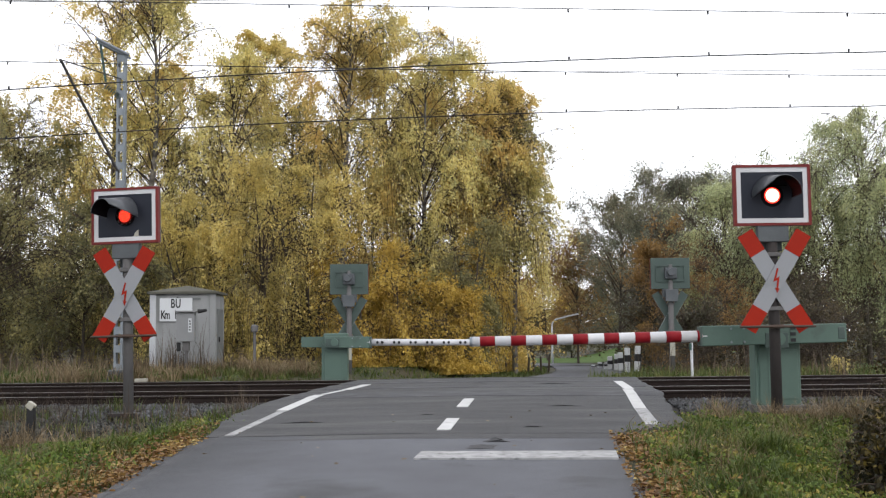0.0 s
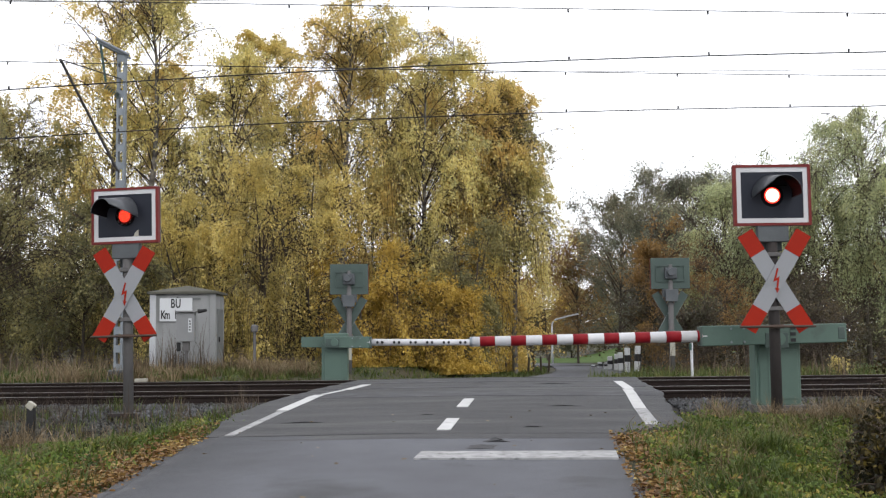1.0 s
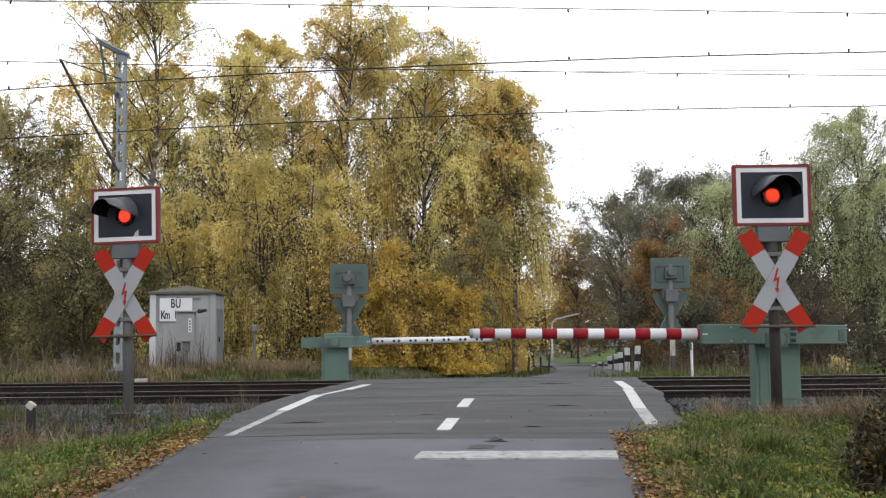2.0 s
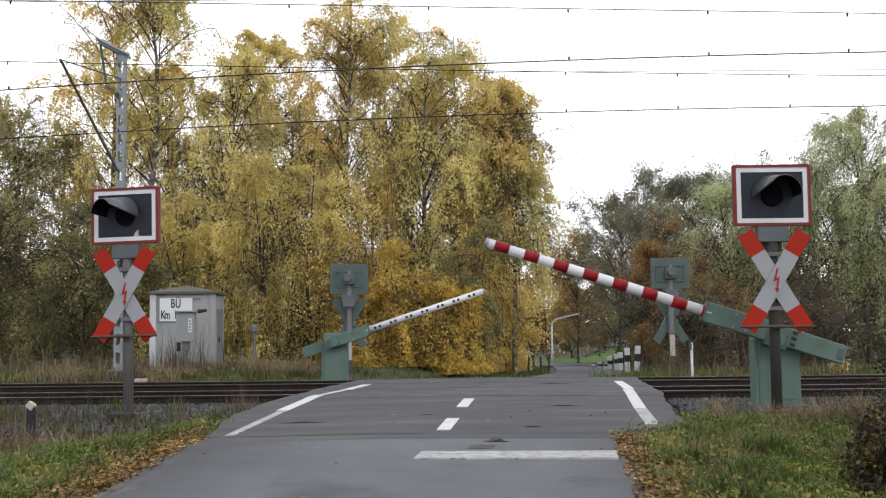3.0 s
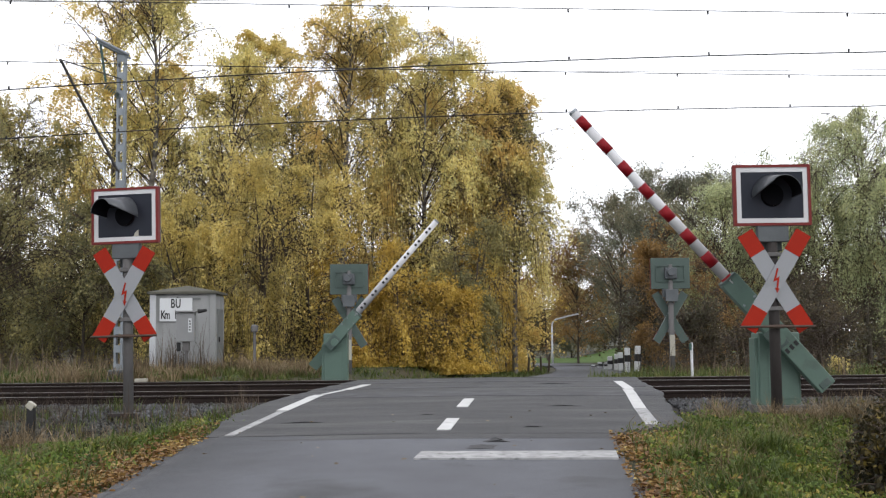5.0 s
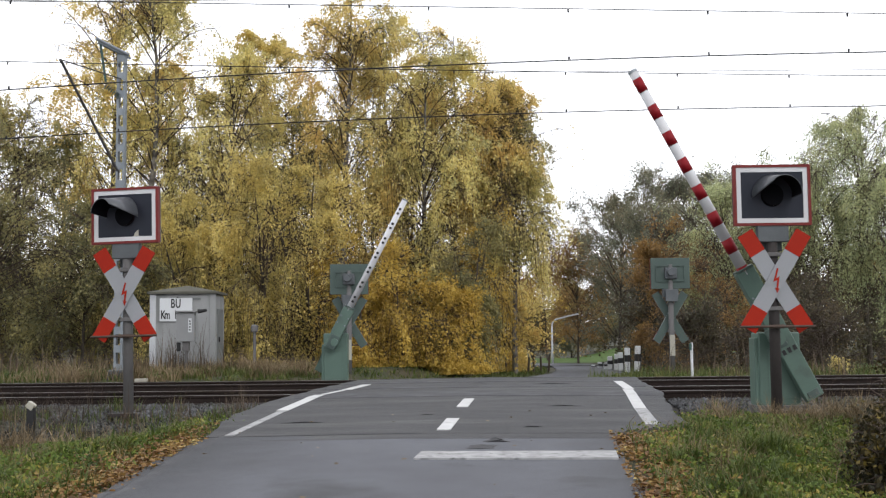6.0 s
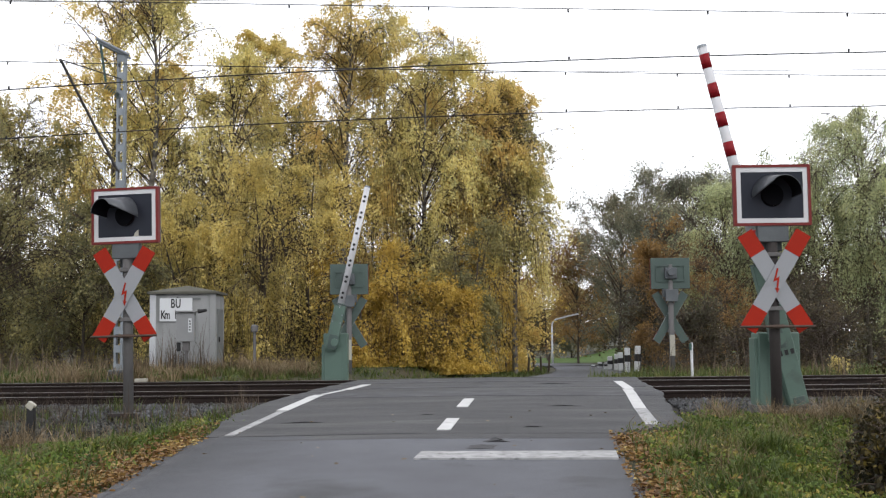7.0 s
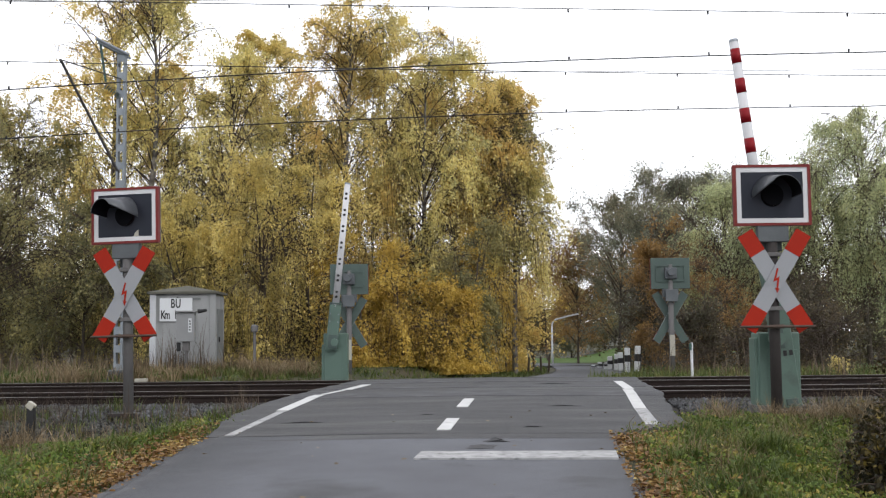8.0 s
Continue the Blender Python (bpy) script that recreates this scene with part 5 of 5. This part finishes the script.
def verges():
    def right(x, y):
        return ss(1.9, 2.6, x - road_x(y)) * (0.3 + 0.7 * patchy(x, y, 1.1, 2)) if y < 12.2 else ss(2.75, 3.0, x - road_x(y)) * (0.3 + 0.7 * patchy(x, y, 1.1, 2))
    def left(x, y):
        return ss(0.0, 0.7, road_x(y) - x - left_edge(y)) * (0.25 + 0.75 * patchy(x, y, 1.1, 5))
    def weeds_at(n, keep, x0, x1, y1, seed, label):
        rg = np.random.default_rng(seed)
        c = scatter(n // 5, x0, x1, 7.4, y1, lambda x, y: keep(x, y) * (0.15 + 0.85 * patchy(x, y, 2.4, seed)), seed)
        c = np.repeat(c, 5, 0) + rg.normal(0, 0.05, (len(c) * 5, 3)) * np.array([1, 1, 0])
        c[:, 2] += rg.uniform(0.02, 0.17, len(c))
        v, f = leaf_quads(c, 0.044, rg, -0.1, 0.5)
        tagged(mesh_np("weeds", v, f, M_WEED), label, "weeds", kind="stuff")
    blades("dry_grass", scatter(10000, 1.3, 6.4, 7.5, 14.6, lambda x, y: right(x, y) * patchy(x, y, 1.9, 31) ** 2, 31), 0.20, M_DRY, "thin dry stalks among the green verge grass", 31, 0.008, 0.9)
    blades("dry_grass", scatter(6000, -6.6, -2.4, 7.5, 14.8, lambda x, y: left(x, y) * patchy(x, y, 1.9, 33) ** 2, 33), 0.18, M_DRY, "thin dry stalks among the green verge grass", 33, 0.008, 0.9)
    blades("stalks", scatter(420, -7.6, -5.2, 27.2, 28.7, lambda x, y: patchy(x, y, 1.6, 35), 35), 0.75, M_STALK, "dark bare weed stalks before the hut", 35, 0.014, 0.35, "weeds")
    blades("stalks", scatter(900, 4.8, 14.0, 25.2, 32.0, lambda x, y: patchy(x, y, 1.1, 36), 36), 0.9, M_STALK, "dark bare weed stalks behind the tracks", 36, 0.014, 0.5, "weeds")
    blades("stalks", scatter(1100, -14.0, -7.6, 25.2, 32.0, lambda x, y: patchy(x, y, 1.1, 37), 37), 0.6, M_STALK, "dark bare weed stalks behind the tracks", 37, 0.014, 0.5, "weeds")
    weeds_at(30000, right, 1.3, 6.0, 14.4, 21, "broad-leaved green and yellowing weeds in the verge")
    weeds_at(22000, left, -6.5, -2.4, 14.6, 22, "broad-leaved weeds among grass by the ballast")
    blades("verge_grass", scatter(52000, 1.2, 6.5, 7.5, 14.8, right, 1), 0.17, M_GRASS, "green verge grass mixed with leaves", 1, 0.013, 0.9)
    blades("verge_grass", scatter(40000, -7.0, -2.2, 7.5, 13.6, left, 2), 0.16, M_GRASS, "patchy green verge grass by the ballast", 2, 0.012, 0.9)
    blades("dry_grass", scatter(11000, 2.9, 6.6, 12.3, 14.8, lambda x, y: ss(0.3, 0.6, patchy(x, y, 1.5, 7)) * ss(2.9, 3.5, x - road_x(y)) * ss(12.3, 13.4, y), 3), 0.30, M_DRY, "tall dry beige grass round the posts", 3, 0.009, 0.8)
    blades("dry_grass", scatter(5200, -6.4, -3.4, 11.2, 14.6, lambda x, y: 0.5 * max(0.0, patchy(x, y, 1.5, 9) - 0.4) + 0.9 * ss(-4.1, -4.7, x) * patchy(x, y, 2.0, 12), 4), 0.30, M_DRY, "dry beige grass by the ballast", 4, 0.009, 0.8)
    blades("dry_grass", scatter(15000, -14, -2.9, 24.7, 31.5, lambda x, y: max(0.0, patchy(x, y, 0.9, 4) - 0.25) * ss(2.6, 3.6, road_x(y) - x) * (0.25 + 0.75 * ss(-9.5, -7.5, x)), 5), 0.31, M_DRY, "tall dry grass tufts behind the tracks", 5, 0.014, 0.8)
    blades("weeds", scatter(26000, -14, -2.9, 24.7, 33, lambda x, y: (0.3 + 0.7 * patchy(x, y, 0.7, 14)) * ss(2.6, 3.6, road_x(y) - x), 15), 0.17, M_GRASS, "dull green weeds behind the tracks", 15, 0.018, 0.9, "weeds")
    blades("dry_grass", scatter(1600, 4.9, 16, 24.8, 33, lambda x, y: max(0.0, patchy(x, y, 0.8, 4) - 0.2) * ss(2.8, 3.6, x - road_x(y)), 6), 0.40, M_DRY, "dry stalks behind the tracks", 6, 0.014, 0.8)
    blades("weeds", scatter(14000, 4.6, 16, 24.8, 34, lambda x, y: (0.3 + 0.7 * patchy(x, y, 0.7, 18)) * ss(1.9, 2.6, x - road_x(y)), 16), 0.24, M_GRASS, "dull green weeds behind the tracks", 16, 0.018, 0.9, "weeds")
    blades("verge_grass", scatter(14000, 3.4, 12, 24.6, 60, lambda x, y: ss(1.5, 2.2, x - road_x(y)) * (1 - 0.8 * ss(3.5, 6, x - road_x(y))), 7), 0.20, M_GRASS, "green verge grass along the falling lane", 7, 0.02, 0.8)
    blades("verge_grass", scatter(16000, -4, 9, 26, 62, lambda x, y: ss(1.5, 2.0, road_x(y) - x) * (1 - 0.6 * ss(4, 9, road_x(y) - x)), 8), 0.12, M_GRASS, "green grass strip beside the lane", 8, 0.025, 0.8)
    # weeds that come up through the ballast
    rg = np.random.default_rng(44)
    on_bed = []
    while len(on_bed) < 5200:
        x, y = rg.uniform(-9, 9), rg.uniform(13.9, 16.4)
        o = x - road_x(y)
        if -2.9 < o < 3.1 or rg.random() > patchy(x, y, 1.6, 44) ** 2 * (0.25 if o > 0 else 1.0):
            continue
        on_bed.append((x, y, float(np.interp(y, (13.9, 14.5, 16.2, 17.0), (0.08, 0.26, 0.40, 0.405)))))
    on_bed = np.array(on_bed)
    blades("weeds", on_bed[:3300], 0.16, M_GRASS, "thin green weeds growing through the ballast", 45, 0.012, 0.9, "weeds")
    blades("stalks", on_bed[3300:], 0.3, M_STALK, "dark bare stalks growing through the ballast", 46, 0.008, 0.5, "weeds")
    # fallen leaves
    def litter(x, y):
        o = x - road_x(y)
        if -left_edge(y) + 0.1 < o < 1.80 or (y > 12 and o < 2.8 and o > -2.7):
            return 0.0
        r = math.exp(-((o - 2.05) / 0.34) ** 2) if o > 0 else math.exp(-((o + left_edge(y) + 0.3) / 0.45) ** 2)
        return (r * (0.2 + 0.8 * patchy(x, y, 2.2, 3)) + 0.11 * patchy(x, y, 1.3, 8)) * (1 - ss(12.2, 13.4, y))
    sp = scatter(19000, -6.5, 6.0, 7.3, 13.4, litter, 9)
    rng = np.random.default_rng(10)
    sp[:, 2] += rng.uniform(0.01, 0.11, len(sp))
    v, f = leaf_quads(sp, 0.046, rng, 0.0, 0.8)
    zc = np.repeat(sp[:, 2], 4)
    v[:, 2] = zc + (v[:, 2] - zc) * 0.5
    tagged(mesh_np("fallen_leaves", v, f, M_LITTER), "russet and ochre fallen leaves on the verges", "leaves", kind="stuff")
    ry = rng.uniform(8, 15, 30)
    sp = np.array([(road_x(y) + rng.uniform(-2.2, 1.9), y, level(y) + 0.035) for y in ry])
    v, f = leaf_quads(sp, 0.05, rng, 0.0, 0.8)
    v[:, 2] = np.repeat(sp[:, 2], 4) + (v[:, 2] - np.repeat(sp[:, 2], 4)) * 0.25
    tagged(mesh_np("scattered_leaves", v, f, M_DRY), "single pale leaves lying on the asphalt", "leaves", kind="stuff")


def meadow():
    bm = B()
    rows = [[bm.verts.new((x, y, ground_z(x, y) + 0.05 + 0.02 * (y - 88))) for x in np.linspace(-4, 30, 18)] for y in np.linspace(88, 104, 9)]
    for a, b in zip(rows, rows[1:]):
        for k in range(17):
            bm.faces.new((a[k], a[k + 1], b[k + 1], b[k]))
    tagged(part("meadow", bm, M_MEADOW), "bright green meadow behind the lane", "meadow", kind="structure")
    bm = B()
    rows = [[bm.verts.new((x, y, ground_z(x, y) + 0.04 - 0.1 * (ss(1, 0, abs(x - 16.0) / 5.5) < 0.02))) for x in np.linspace(10.5, 21.5, 14)] for y in np.linspace(36.5, 52, 12)]
    for a, b in zip(rows, rows[1:]):
        for k in range(13):
            bm.faces.new((a[k], a[k + 1], b[k + 1], b[k]))
    tagged(part("meadow", bm, M_MEADOW), "green grass clearing beneath the willows", "meadow", kind="structure")


ground()
meadow()
roads()
markings()
tracks()
mast()
wires()
hut()
small_posts()
woods()
verges()


def motions():
    """Booms rise from 2 s on; until then the added flaps make the lamps seem to flash."""
    near = ((0.0, -0.8), (1.78, -0.8), (2.1, 2.2), (2.4, 8.0), (2.8, 15.0), (3.0, 18.2), (3.5, 25.6), (4.0, 34.0), (4.5, 40.9), (4.7, 44.0), (5.2, 51.4), (5.8, 59.8), (6.0, 62.4), (6.5, 69.2), (7.0, 76.6), (7.5, 81.0), (8.0, 82.8))
    rear = ((0.0, -0.6), (1.78, -0.6), (2.1, 2.0), (2.4, 7.6), (2.8, 14.6), (3.0, 18.0), (3.5, 26.0), (4.0, 34.4), (4.5, 41.5), (4.7, 44.5), (5.2, 51.6), (5.8, 60.1), (6.0, 62.5), (6.5, 69.6), (7.0, 76.9), (7.5, 81.6), (8.0, 84.2))
    walk(NEAR_ARM, [(t, pose(0, 0, NEAR_H, 0, a, 0)) for t, a in near])
    walk(REAR_ARM, [(t, pose(-0.065, 0, REAR_H, 0, -a, 0)) for t, a in rear])
    shut, lift = 0.0, -80.0
    # open and shut times of the added filters (lamp dim) and the added shutter (lamp dark)
    left_dim = ((0.0, shut), (0.33, shut), (0.40, lift), (0.93, lift), (1.0, shut), (1.33, shut), (1.4, lift), (1.9, lift), (1.97, shut), (8.0, shut))
    right_dim = ((0.0, lift), (0.43, lift), (0.5, shut), (0.8, shut), (0.87, lift), (1.43, lift), (1.5, shut), (8.0, shut))
    dark = ((0.0, lift), (2.0, lift), (2.1, shut), (8.0, shut))
    left_deep = ((0.0, lift), (0.1, lift), (0.17, shut), (0.33, shut), (0.4, lift), (1.07, lift), (1.17, shut), (1.33, shut), (1.4, lift), (8.0, lift))
    right_deep = ((0.0, lift), (0.5, lift), (0.57, shut), (0.73, shut), (0.8, lift), (1.5, lift), (1.57, shut), (8.0, shut))
    for flaps, dim, deep in ((LEFT_FLAPS, left_dim, left_deep), (RIGHT_FLAPS, right_dim, right_deep)):
        for (ob, m), rows in zip(flaps, (dim, deep, dark)):
            walk(ob, [(t, m @ pose(0, 0, 0, a, 0, 0)) for t, a in rows])


motions()
